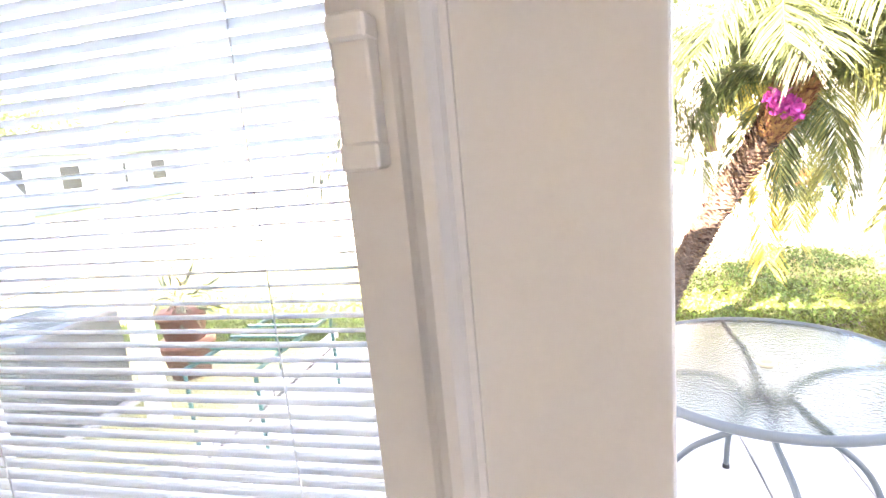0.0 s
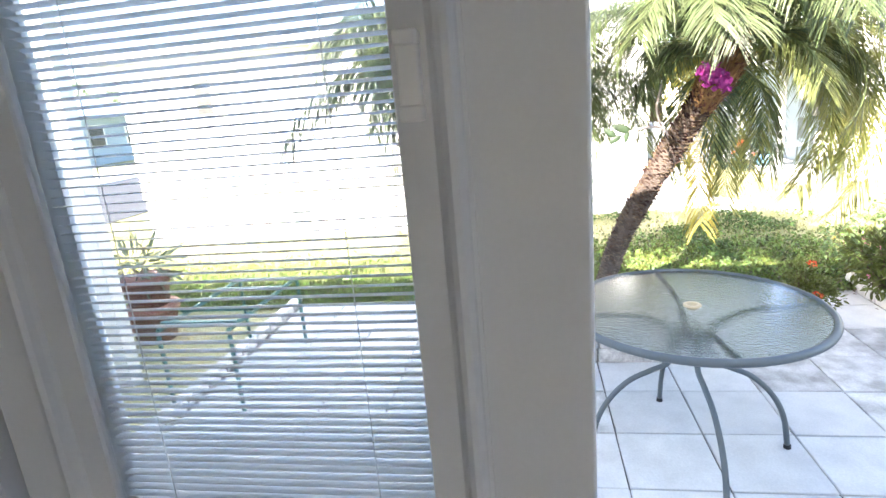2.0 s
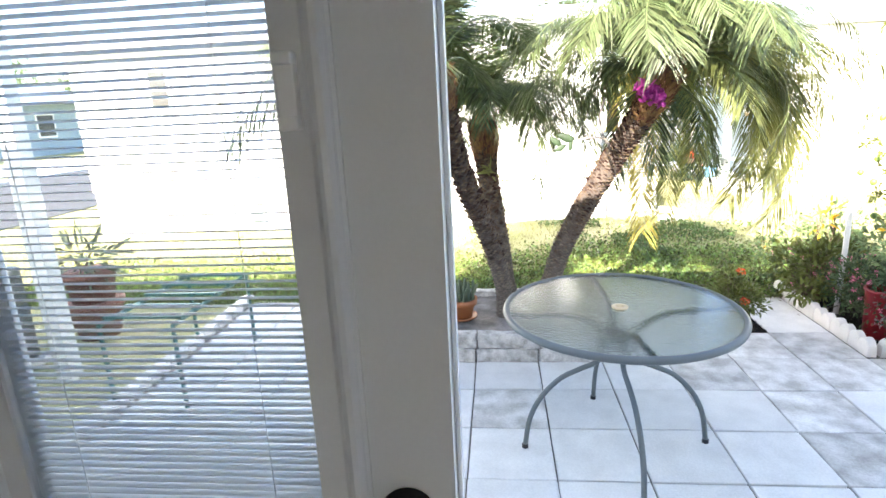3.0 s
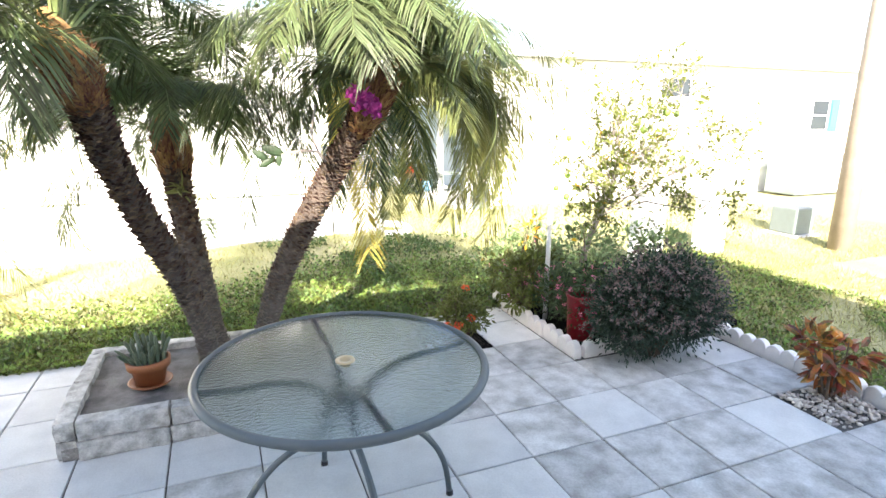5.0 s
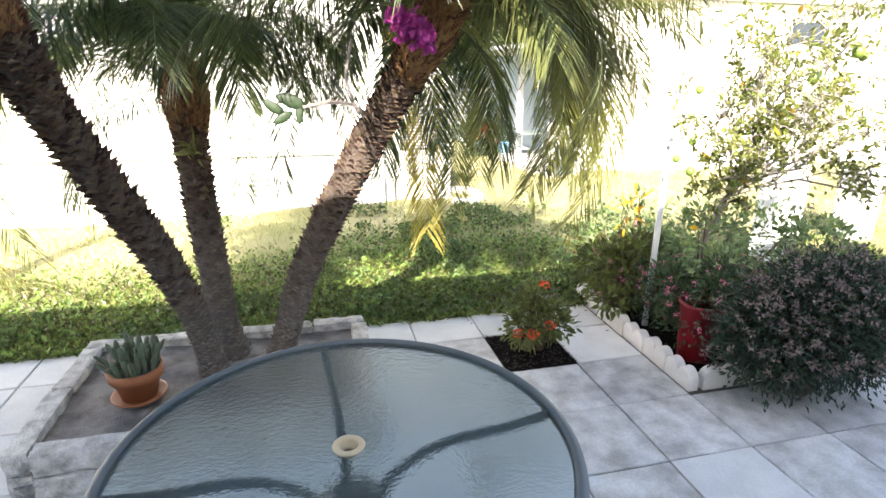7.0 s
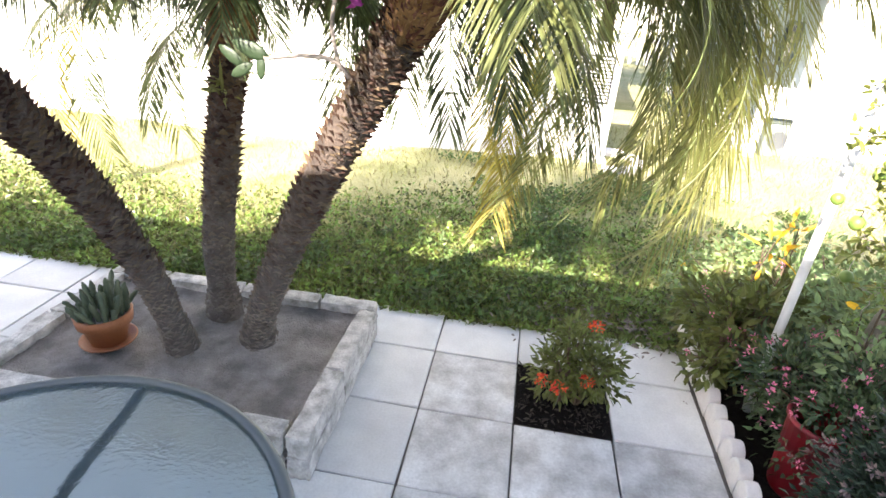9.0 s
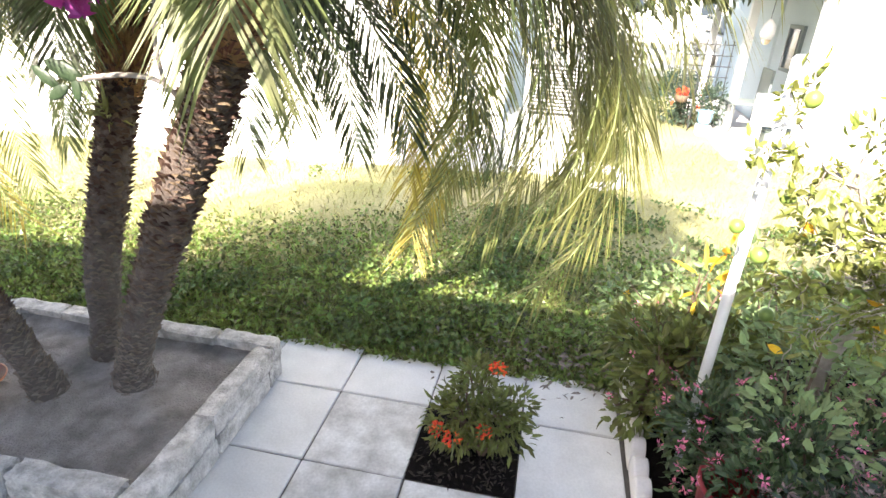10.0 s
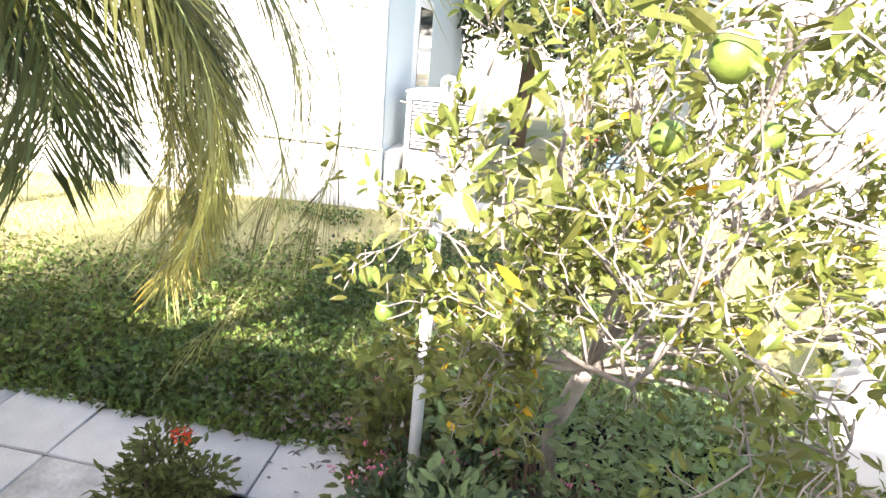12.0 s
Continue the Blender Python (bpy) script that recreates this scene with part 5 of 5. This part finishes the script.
uu[:, 2] *= 0.25
ob = partme("mulch_cover", leaf_cloud("mulch_cover", pp, rand_dirs(rng, n, 2.0), uu, rng.uniform(0.015, 0.045, n), rng.uniform(0.005, 0.012, n), 0.1), M_CHIP, mul)
ob["kind"] = "stuff"
shrub("ixora_bush", "small leafy ixora bush with orange-red flower heads", "shrub",
      [(1.76, 3.53, 0.20, 0.15, 0.15, 0.13), (1.68, 3.48, 0.15, 0.12, 0.12, 0.10), (1.85, 3.50, 0.16, 0.12, 0.12, 0.10), (1.75, 3.55, 0.31, 0.09, 0.09, 0.09), (1.90, 3.55, 0.22, 0.08, 0.08, 0.06)],
      (1.76, 3.52, -0.01), 1600, 0.038, M_LEAFM, 41, 16)
for k, (fx, fy, fz) in enumerate(((1.82, 3.56, 0.375), (1.62, 3.42, 0.16), (1.69, 3.37, 0.17), (1.80, 3.40, 0.20))):
    fh = thing("ixora_flower", "orange-red ixora flower head", "flower", pose(fx, fy, fz), group="ixora flowers")
    p, d = blob_points(rng, [(0, 0, 0, 0.026, 0.026, 0.018)], 46, 0.8)
    partme("blossom", leaf_cloud("blossom", p, d, d + rand_dirs(rng, 46) * 0.9, np.full(46, 0.017), np.full(46, 0.011), 0.2, "small"), M_RED, fh)
    part("stalk", tube([(0, 0, -0.09), (0.005, 0.0, -0.04), (0, 0, 0)], 0.002, 5), M_STEM, fh)

# ---------------------------------------------------------------- flower bed
tagged(part("bed_soil", box(2.42, 4.0, 2.98, 4.5, -0.06, 0.015, 0.01), M_MULCH), "dark soil of the flower bed", "flower bed", kind="structure")
shrub("pentas_bush", "low dense bush dotted with small pink flowers", "shrub",
      [(2.70, 3.25, 0.25, 0.26, 0.26, 0.22), (2.95, 3.05, 0.28, 0.28, 0.20, 0.24), (2.65, 3.60, 0.25, 0.22, 0.26, 0.22), (3.05, 3.40, 0.26, 0.30, 0.3, 0.22), (3.4, 3.3, 0.25, 0.28, 0.3, 0.22), (2.56, 3.42, 0.34, 0.16, 0.18, 0.18), (3.1, 3.1, 0.40, 0.3, 0.14, 0.16), (2.72, 3.10, 0.30, 0.15, 0.11, 0.12), (2.62, 3.12, 0.44, 0.17, 0.11, 0.07), (2.78, 3.32, 0.42, 0.18, 0.16, 0.12), (2.70, 3.22, 0.46, 0.14, 0.12, 0.08)],
      (2.80, 3.30, 0.0), 9500, 0.036, M_LEAFP, 42, 40, [("flowers", M_PINK, 170, 0.016, 10)])
shrub("evergreen_bush", "rounded dark bush with dusky pink shoot tips", "shrub",
      [(2.88, 2.78, 0.38, 0.42, 0.34, 0.32), (2.68, 2.80, 0.30, 0.28, 0.26, 0.26), (3.10, 2.76, 0.36, 0.30, 0.28, 0.30), (2.92, 2.74, 0.58, 0.28, 0.24, 0.18)],
      (2.92, 2.82, -0.01), 12500, 0.036, M_LEAFD, 43, 40, [("shoot_growth", M_TIP, 620, 0.020, 9)], shape="small", aspect=0.34)
shrub("leafy_shrub", "mixed leafy shrub with narrow dark leaves", "shrub",
      [(2.50, 3.80, 0.30, 0.20, 0.20, 0.26), (2.42, 4.02, 0.28, 0.16, 0.16, 0.22), (2.68, 3.95, 0.32, 0.2, 0.2, 0.25), (2.36, 3.72, 0.16, 0.1, 0.1, 0.1)],
      (2.52, 3.85, 0.0), 1500, 0.06, M_LEAFM, 44, 30, [("flowers", M_PINK, 14, 0.014, 8)])
shrub("vine_plant", "tall soft-leaved vine plants climbing in the bed", "shrub",
      [(2.85, 3.62, 0.50, 0.28, 0.24, 0.24), (2.72, 3.28, 0.52, 0.16, 0.16, 0.14), (3.10, 3.85, 0.48, 0.34, 0.26, 0.30), (3.02, 3.12, 0.50, 0.18, 0.14, 0.12), (3.45, 3.75, 0.45, 0.30, 0.3, 0.30), (2.75, 4.05, 0.42, 0.22, 0.22, 0.2), (3.4, 3.3, 0.6, 0.25, 0.2, 0.15), (2.35, 4.28, 0.36, 0.13, 0.12, 0.16), (2.56, 4.25, 0.45, 0.17, 0.15, 0.2), (2.85, 4.3, 0.48, 0.25, 0.15, 0.25), (3.25, 3.05, 0.52, 0.22, 0.12, 0.12), (3.60, 3.45, 0.50, 0.22, 0.25, 0.2)],
      (2.95, 3.55, 0.0), 3800, 0.046, M_LEAFS, 45, 44, [("flowers", M_YEL, 6, 0.014, 6)], aspect=0.5)
yl = shrub("croton", "yellow-leaved croton among the vine leaves", "shrub", [(2.60, 4.02, 0.62, 0.05, 0.05, 0.10), (2.68, 4.05, 0.72, 0.05, 0.05, 0.07)], (2.60, 4.03, 0.0), 18, 0.095, M_YEL, 46, 6, aspect=0.25)
bk = thing("bucket", "dark red plastic tub half hidden by the bushes", "tub", pose(2.595, 3.20, 0.016) @ Matrix.Scale(1.12, 4))
part("body", lathe([(0.08, 0.0), (0.085, 0.01), (0.10, 0.28), (0.108, 0.285), (0.108, 0.30), (0.098, 0.30), (0.095, 0.28), (0.08, 0.02), (0.0005, 0.02)], 24), M_BUCKET, bk, smooth=True)
pp = thing("support_pole", "upright white pipe standing in the flower bed", "pole", pose(2.555, 3.62, 0.0))
part("pipe", tube([(0, 0, -0.05), (0.004, 0.002, 0.7), (0.01, 0.0, 1.52)], 0.0185, 14), M_PIPE, pp, smooth=True)
part("cap", lathe([(0.0205, 1.50), (0.0205, 1.53), (0.012, 1.54)], 14), M_PIPE, pp).location = (0.01, 0, 0)

# limes
for k, (x, y, z, r) in enumerate(((2.972, 2.95, 1.63, 0.027), (2.97, 3.15, 1.512, 0.026), (3.168, 3.30, 1.515, 0.024), (2.508, 3.35, 1.042, 0.024), (2.639, 3.50, 0.782, 0.023), (2.45, 3.40, 1.10, 0.021),
                                  (2.575, 3.45, 1.18, 0.022), (2.75, 3.30, 0.975, 0.023), (2.55, 3.42, 1.45, 0.022), (3.3, 3.2, 1.62, 0.024), (3.45, 3.25, 1.3, 0.023))):
    lime_fruit(x, y, z, r, k)

# scalloped edging: x = 2.40 beside the bed, then across, then along the east edge of the patio
def edging_piece():
    bm = bmesh.new()
    L, T = 0.205, 0.055
    top = []
    for i in range(25):
        u = i / 24
        top.append((u * L, 0.062 + 0.042 * abs(math.sin(math.pi * 2 * u)) ** 0.55))
    low = [(L, -0.04), (0, -0.04)]
    prof = top + low
    f = [bm.verts.new((x, 0, z)) for x, z in prof]
    b = [bm.verts.new((x, T, z)) for x, z in prof]
    bm.faces.new(f)
    bm.faces.new(b[::-1])
    for i in range(len(prof)):
        j = (i + 1) % len(prof)
        bm.faces.new((f[j], f[i], b[i], b[j]))
    bmesh.ops.recalc_face_normals(bm, faces=bm.faces)
    rim = [e for e in bm.edges if abs(e.verts[0].co.y - e.verts[1].co.y) < 1e-6 and min(e.verts[0].co.z, e.verts[1].co.z) > 0.05]
    bmesh.ops.bevel(bm, geom=rim, offset=0.007, segments=2, profile=0.5, affect="EDGES")
    me = bpy.data.meshes.new("edging_stone")
    bm.to_mesh(me)
    bm.free()
    me.materials.append(M_SCALLOP)
    return me


eme = edging_piece()
edg = thing("garden_edging", "scalloped white concrete edging round the flower bed", "edging", pose(0, 0, 0))
rr = random.Random(31)
for k in range(6):
    partme("edging_stone", eme, None, edg, m=pose(2.415, 2.93 + k * 0.21, 0, rr.uniform(-3, 3), rr.uniform(-2, 2), 90 + rr.uniform(-2, 2)))
for k in range(5):
    partme("edging_stone", eme, None, edg, m=pose(2.44 + k * 0.21, 2.925, 0, rr.uniform(-3, 3), rr.uniform(-2, 2), rr.uniform(-2, 2)))
for k in range(8):
    partme("edging_stone", eme, None, edg, m=pose(3.655, 1.22 + k * 0.21, 0, rr.uniform(-3, 3), rr.uniform(-2, 2), 90 + rr.uniform(-2, 2)))

# pebble square with a croton
pb = thing("pebble_bed", "square of pale pebbles in the paving", "pebbles", pose(X0 + 5 * S, Y0 - 4 * S, 0), kind="structure")
rng = np.random.default_rng(17)
ico = bmesh.new()
bmesh.ops.create_icosphere(ico, subdivisions=1, radius=1)
iv = np.array([v.co[:] for v in ico.verts])
ifc = [[v.index for v in f.verts] for f in ico.faces]
ico.free()
verts, faces = [], []
for k in range(330):
    sc = rng.uniform(0.009, 0.02) * np.array([1.0, rng.uniform(0.7, 1.1), rng.uniform(0.5, 0.8)])
    q = Matrix.Rotation(rng.uniform(0, 6.28), 3, "Z") @ Matrix.Rotation(rng.uniform(-0.5, 0.5), 3, "X")
    vv = (iv * sc) @ np.array(q).T + np.array([rng.uniform(0.01, S - 0.01), rng.uniform(0.01, S - 0.01), rng.uniform(-0.012, 0.018)])
    b = len(verts)
    verts += vv.tolist()
    faces += [[b + i for i in f] for f in ifc]
ob = partme("gravel", mesh_np("gravel", verts, faces), M_PEB, pb, smooth=True)
ob["kind"] = "stuff"
shrub("croton", "small croton with orange and bronze leaves", "shrub",
      [(3.42, 1.93, 0.26, 0.10, 0.10, 0.12), (3.33, 2.0, 0.34, 0.07, 0.07, 0.07), (3.5, 1.88, 0.30, 0.09, 0.09, 0.08), (3.42, 1.95, 0.16, 0.08, 0.08, 0.05)],
      (3.42, 1.94, 0.0), 120, 0.11, M_CROT, 47, 10, aspect=0.45)

# plants and flowers by the neighbour's porch
shrub("flowering_bush", "dark leafy bush with red flowers beside the porch", "shrub", [(3.55, 10.6, 0.36, 0.28, 0.3, 0.36), (3.85, 10.5, 0.30, 0.32, 0.3, 0.30), (4.12, 10.6, 0.32, 0.25, 0.3, 0.34), (3.70, 10.9, 0.55, 0.22, 0.3, 0.22)],
      (3.8, 10.6, 0), 2200, 0.065, M_LEAFD, 48, 16, [("flowers", M_RED, 4, 0.03, 8)])
bp = thing("plant_pot", "pale blue glazed pot among the porch plants", "plant pot", pose(3.96, 10.12, -0.03))
part("stand", box(-0.09, 0.09, -0.09, 0.09, 0.0, 0.16, 0.01), M_CONC, bp)
part("pot", lathe([(0.06, 0.161), (0.09, 0.22), (0.10, 0.32), (0.11, 0.33), (0.11, 0.35), (0.09, 0.34), (0.0005, 0.32)], 20), M_BLUEPOT, bp, "glazed pale blue bowl", True)
hb = thing("hanging_basket", "red flowers in a basket hung on a hook", "hanging basket", pose(3.62, 10.2, 0.50))
part("basket", lathe([(0.0005, -0.11), (0.07, -0.09), (0.10, 0.0), (0.095, 0.0), (0.0005, -0.02)], 16), M_TWIG, hb, smooth=True)
rngp = np.random.default_rng(61)
bpt, bdir = blob_points(rngp, [(0, 0, 0.04, 0.08, 0.08, 0.07)], 110, 0.6)
partme("blossom", leaf_cloud("blossom", bpt, bdir, bdir + rand_dirs(rngp, 110), np.full(110, 0.035), np.full(110, 0.025), 0.2, "small"), M_RED, hb)
part("hook", tube(spline([(0.16, 0.0, -0.53), (0.16, 0, 0.1), (0.14, 0, 0.28), (0.05, 0, 0.32), (0, 0, 0.2), (0, 0, 0.0)], 22), 0.008, 6), M_DARK, hb)
tl = thing("trellis", "dark metal trellis standing between the porch posts", "trellis", pose(3.72, 10.95, -0.03))
for k in range(6):
    part("upright", box(k * 0.12, k * 0.12 + 0.014, 0, 0.014, 0, 1.22, 0.002), M_DARK, tl)
for k in range(8):
    part("crossbar", box(-0.02, 0.64, 0.015, 0.027, 0.1 + k * 0.15, 0.114 + k * 0.15, 0.002), M_DARK, tl)
pt = thing("patio_chair", "dark slatted chair standing on the porch", "chair", pose(4.45, 10.25, 0.041))
part("seat", box(-0.22, 0.22, -0.22, 0.22, 0.40, 0.43, 0.008), M_METALG, pt)
part("backrest", box(0.19, 0.22, -0.22, 0.22, 0.50, 0.86, 0.008), M_METALG, pt)
for sx in (-0.2, 0.19):
    for sy in (-0.2, 0.19):
        part("leg", box(sx, sx + 0.025, sy, sy + 0.025, 0.0, 0.40 if sx < 0 else 0.86, 0.004), M_METALG, pt)

# ---------------------------------------------------------------- west side, seen through the blind
shrub("potted_succulent", "spiky grey-green succulent in stacked terracotta pots", "potted plant", [(-3.2, 3.4, 0.62, 0.2, 0.2, 0.12)], (-3.2, 3.4, 0.5), 90, 0.2, M_CACT, 49, 3, aspect=0.14)
pw = thing("plant_pot", "two stacked terracotta pots on the lawn edge", "plant pot", pose(-3.2, 3.4, -0.03))
part("pot", lathe([(0.15, 0), (0.2, 0.25), (0.22, 0.25), (0.22, 0.30), (0.0005, 0.30)], 20), M_TERRAD, pw, smooth=True)
part("pot", lathe([(0.15, 0.301), (0.18, 0.5), (0.2, 0.5), (0.2, 0.55), (0.0005, 0.55)], 20), M_TERRAD, pw, smooth=True)
cn = thing("condenser_unit", "dark grey condenser unit with a round fan grille", "air conditioner", pose(-3.65, 2.55, -0.03))
part("base", box(-0.4, 0.4, -0.4, 0.4, 0, 0.05, 0.01), M_CONC, cn)
part("case", box(-0.36, 0.36, -0.36, 0.36, 0.051, 0.74, 0.03), M_CAR, cn)
for k in range(16):
    part("louvre", box(-0.3, 0.3, -0.375, -0.361, 0.12 + k * 0.037, 0.13 + k * 0.037), M_METALG, cn)
for r in (0.08, 0.14, 0.20, 0.26, 0.31):
    part("grille_ring", tube([(r * math.cos(a), r * math.sin(a), 0.752) for a in [2 * math.pi * i / 28 for i in range(29)]], 0.005, 5), M_METALG, cn)
po = thing("porch_post", "slim white painted post beside the patio", "post", pose(-2.86, 2.64, -0.03))
part("shaft", box(-0.055, 0.055, -0.055, 0.055, 0, 3.0, 0.006), M_METALW, po)
di = thing("satellite_dish", "round pale dish on a short mast", "satellite dish", pose(-2.75, 1.6, -0.03))
part("mast", tube([(0, 0, 0), (0, 0, 1.45)], 0.025, 10), M_METALW, di)
part("dish", lathe([(0.0005, 0.0), (0.12, 0.012), (0.22, 0.045), (0.28, 0.08), (0.285, 0.085), (0.22, 0.055), (0.12, 0.022), (0.0005, 0.012)], 28), M_METALW, di, smooth=True, m=pose(0.03, 0.0, 1.52, 0, 70, -20))
be = thing("bench", "green painted metal garden bench beside the patio", "bench", pose(-2.15, 2.75, -0.03, 0, 0, 0))
for a, b in (((0.35, -0.5), (0.35, 0.45)), ((-0.1, -0.5), (-0.1, 0.45))):
    part("rail", tube([(a[0], a[1], 0.55), (b[0], b[1], 0.55)], 0.014, 8), M_GREENMET, be)
for x in (0.35, -0.1):
    for y in (-0.5, 0.45):
        part("leg", tube([(x, y, 0), (x, y, 0.55)], 0.013, 8), M_GREENMET, be)
for k in range(5):
    part("slat", box(-0.12, 0.37, -0.44 + k * 0.2, -0.41 + k * 0.2, 0.565, 0.58, 0.003), M_GREENMET, be)
wed = thing("garden_edging", "row of pale bricks along the patio's edge", "edging", pose(0, 0, 0))
for k in range(17):
    part("brick", box(-2.29, -2.205, 0.3 + k * 0.225, 0.51 + k * 0.225, -0.06, 0.05, 0.008), M_SCALLOP, wed)

# ---------------------------------------------------------------- grass and ground cover
rng = np.random.default_rng(51)


def scatter(n, x0, x1, y0, y1, power=1.0):
    x = rng.uniform(x0, x1, n)
    y = y0 + (y1 - y0) * rng.random(n) ** power
    return x, y


def lawn_z(x, y):
    d = np.clip((y - 4.2) / 3.0, 0, 1)
    return -0.03 + 0.03 * d * (np.sin(x * 1.3 + y * 0.9) + np.sin(y * 2.1 - x * 0.6))


def patchy(x, y, s, off):
    return np.array([noise.noise(Vector((a * s, b * s, off))) for a, b in zip(x.tolist(), y.tolist())])


n = 95000
x, y = scatter(n, -5.0, 4.2, 4.02, 7.1, 1.9)
dens = np.clip(1.25 - (y - 4.1) / 1.3 + 0.9 * np.exp(-((x - 1.6) / 1.3) ** 2) * (y < 6.6) - 0.25 * np.clip(y - 5.6, 0, 1), 0.0, 1)
keep = (patchy(x, y, 1.1, 2.0) > -0.75) & (rng.random(n) < dens)
x, y = x[keep], y[keep]
xe, ye = scatter(17000, 3.72, 5.6, 0.8, 5.0)
keep = patchy(xe, ye, 1.6, 11.0) > -0.25
x, y = np.concatenate([x, xe[keep]]), np.concatenate([y, ye[keep]])
n = len(x)
h = 0.045 + 0.10 * np.clip(patchy(x, y, 2.4, 7.0) + 0.25, 0, 1)
h = np.where(y < 4.25, h * 0.6, h)
p = np.stack([x, y, lawn_z(x, y) + h * rng.random(n) * 0.9], axis=1)
me = leaf_cloud("ground_cover", p, rand_dirs(rng, n, 1.2), rand_dirs(rng, n, 0.35), rng.uniform(0.024, 0.055, n), rng.uniform(0.014, 0.032, n), 0.2, "small")
tagged(partme("ground_cover", me, M_COVER), "low leafy green ground cover over the lawn", "ground cover", kind="stuff")
n = 46000
x, y = scatter(n, -3.5, 4.0, 4.06, 6.9, 1.25)
keep = patchy(x, y, 1.5, 21.0) + 0.35 * patchy(x, y, 5.0, 4.0) > 0.12 + 0.9 * np.clip((0.9 - x) * 0.5, 0, 1) * np.clip((y - 4.6) * 1.4, 0, 1)
x, y = x[keep], y[keep]
n = len(x)
h = 0.05 + 0.09 * np.clip(patchy(x, y, 1.5, 21.0), 0, 1)
p = np.stack([x, y, lawn_z(x, y) + h * (0.3 + 0.7 * rng.random(n))], axis=1)
me = leaf_cloud("clover", p, rand_dirs(rng, n, 1.5), rand_dirs(rng, n, 0.3), rng.uniform(0.025, 0.055, n), rng.uniform(0.018, 0.036, n), 0.2, "small")
tagged(partme("clover", me, M_CLOVER), "darker broad-leaved weeds in patches over the lawn", "weeds", kind="stuff")
n = 60000
x, y = scatter(n, -7, 9.5, 4.02, 9.5, 1.35)
keep = ~((x > 2.5) & (x < 3.9) & (y < 4.4))
x, y = x[keep], y[keep]
x2, y2 = scatter(16000, 3.62, 6.5, 1.0, 5.2)
x, y = np.concatenate([x, x2]), np.concatenate([y, y2])
n = len(x)
p = np.stack([x, y, lawn_z(x, y) - 0.005], axis=1)
up = rand_dirs(rng, n, 1.8)
me = leaf_cloud("grass", p, rand_dirs(rng, n), up, rng.uniform(0.03, 0.085, n), rng.uniform(0.004, 0.009, n), 0.3, "blade")
tagged(partme("grass", me, M_GRASS), "short green lawn grass", "grass", kind="stuff")

# ---------------------------------------------------------------- pavers
def paver_mesh(w, d, seed, material=None):
    rr = random.Random(seed)
    bm = box(-w / 2, w / 2, -d / 2, d / 2, -0.045, 0.0, 0.004, 1)
    for v in bm.verts:
        v.co += Vector((rr.uniform(-0.0016, 0.0016), rr.uniform(-0.0016, 0.0016), 0))
    me = bpy.data.meshes.new("paver")
    bm.to_mesh(me)
    bm.free()
    me.materials.append(material or M_PAVER)
    return me


PAV = [paver_mesh(S - 0.007, S - 0.007, k) for k in range(4)]
PAVD = [paver_mesh(S - 0.007, S - 0.007, k + 20, M_PAVERD) for k in range(4)]
PAVEND = paver_mesh(S - 0.007, 0.34, 9)
rr = random.Random(77)
for i in range(-8, 6):
    for j in range(-8, 2):
        if (i, j) in ((1, 0), (5, -4)):
            continue
        x, y = X0 + S * (i + 0.5), Y0 + S * (j + 0.5)
        if PX0 - 0.02 < x - S / 2 + 0.02 and x + S / 2 - 0.02 < PX1 and PY0 < y - S / 2 and y + S / 2 < PY1:
            continue
        if i >= 3 and j >= -1:
            continue
        if j == -8:
            continue
        me, yy = (PAVEND, Y0 + S + 0.175) if j == 1 else ((PAVD if (i >= 1 and j <= -1 and (i + 2 * j) % 5 != 1) or (i, j) in ((0, -1), (0, 0), (0, -2), (-3, -3)) else PAV)[rr.randrange(4)], y)
        partme("paver", me, None, patio, m=pose(x, yy, rr.uniform(-0.0025, 0.002), rr.uniform(-0.35, 0.35), rr.uniform(-0.35, 0.35), rr.uniform(-0.4, 0.4) + (0 if j == 1 else rr.choice((0, 90, 180, 270)))))
part("paver", box(-2.164, 3.57, 0.19, 0.43, -0.05, -0.002, 0.004), M_PAVER, patio)
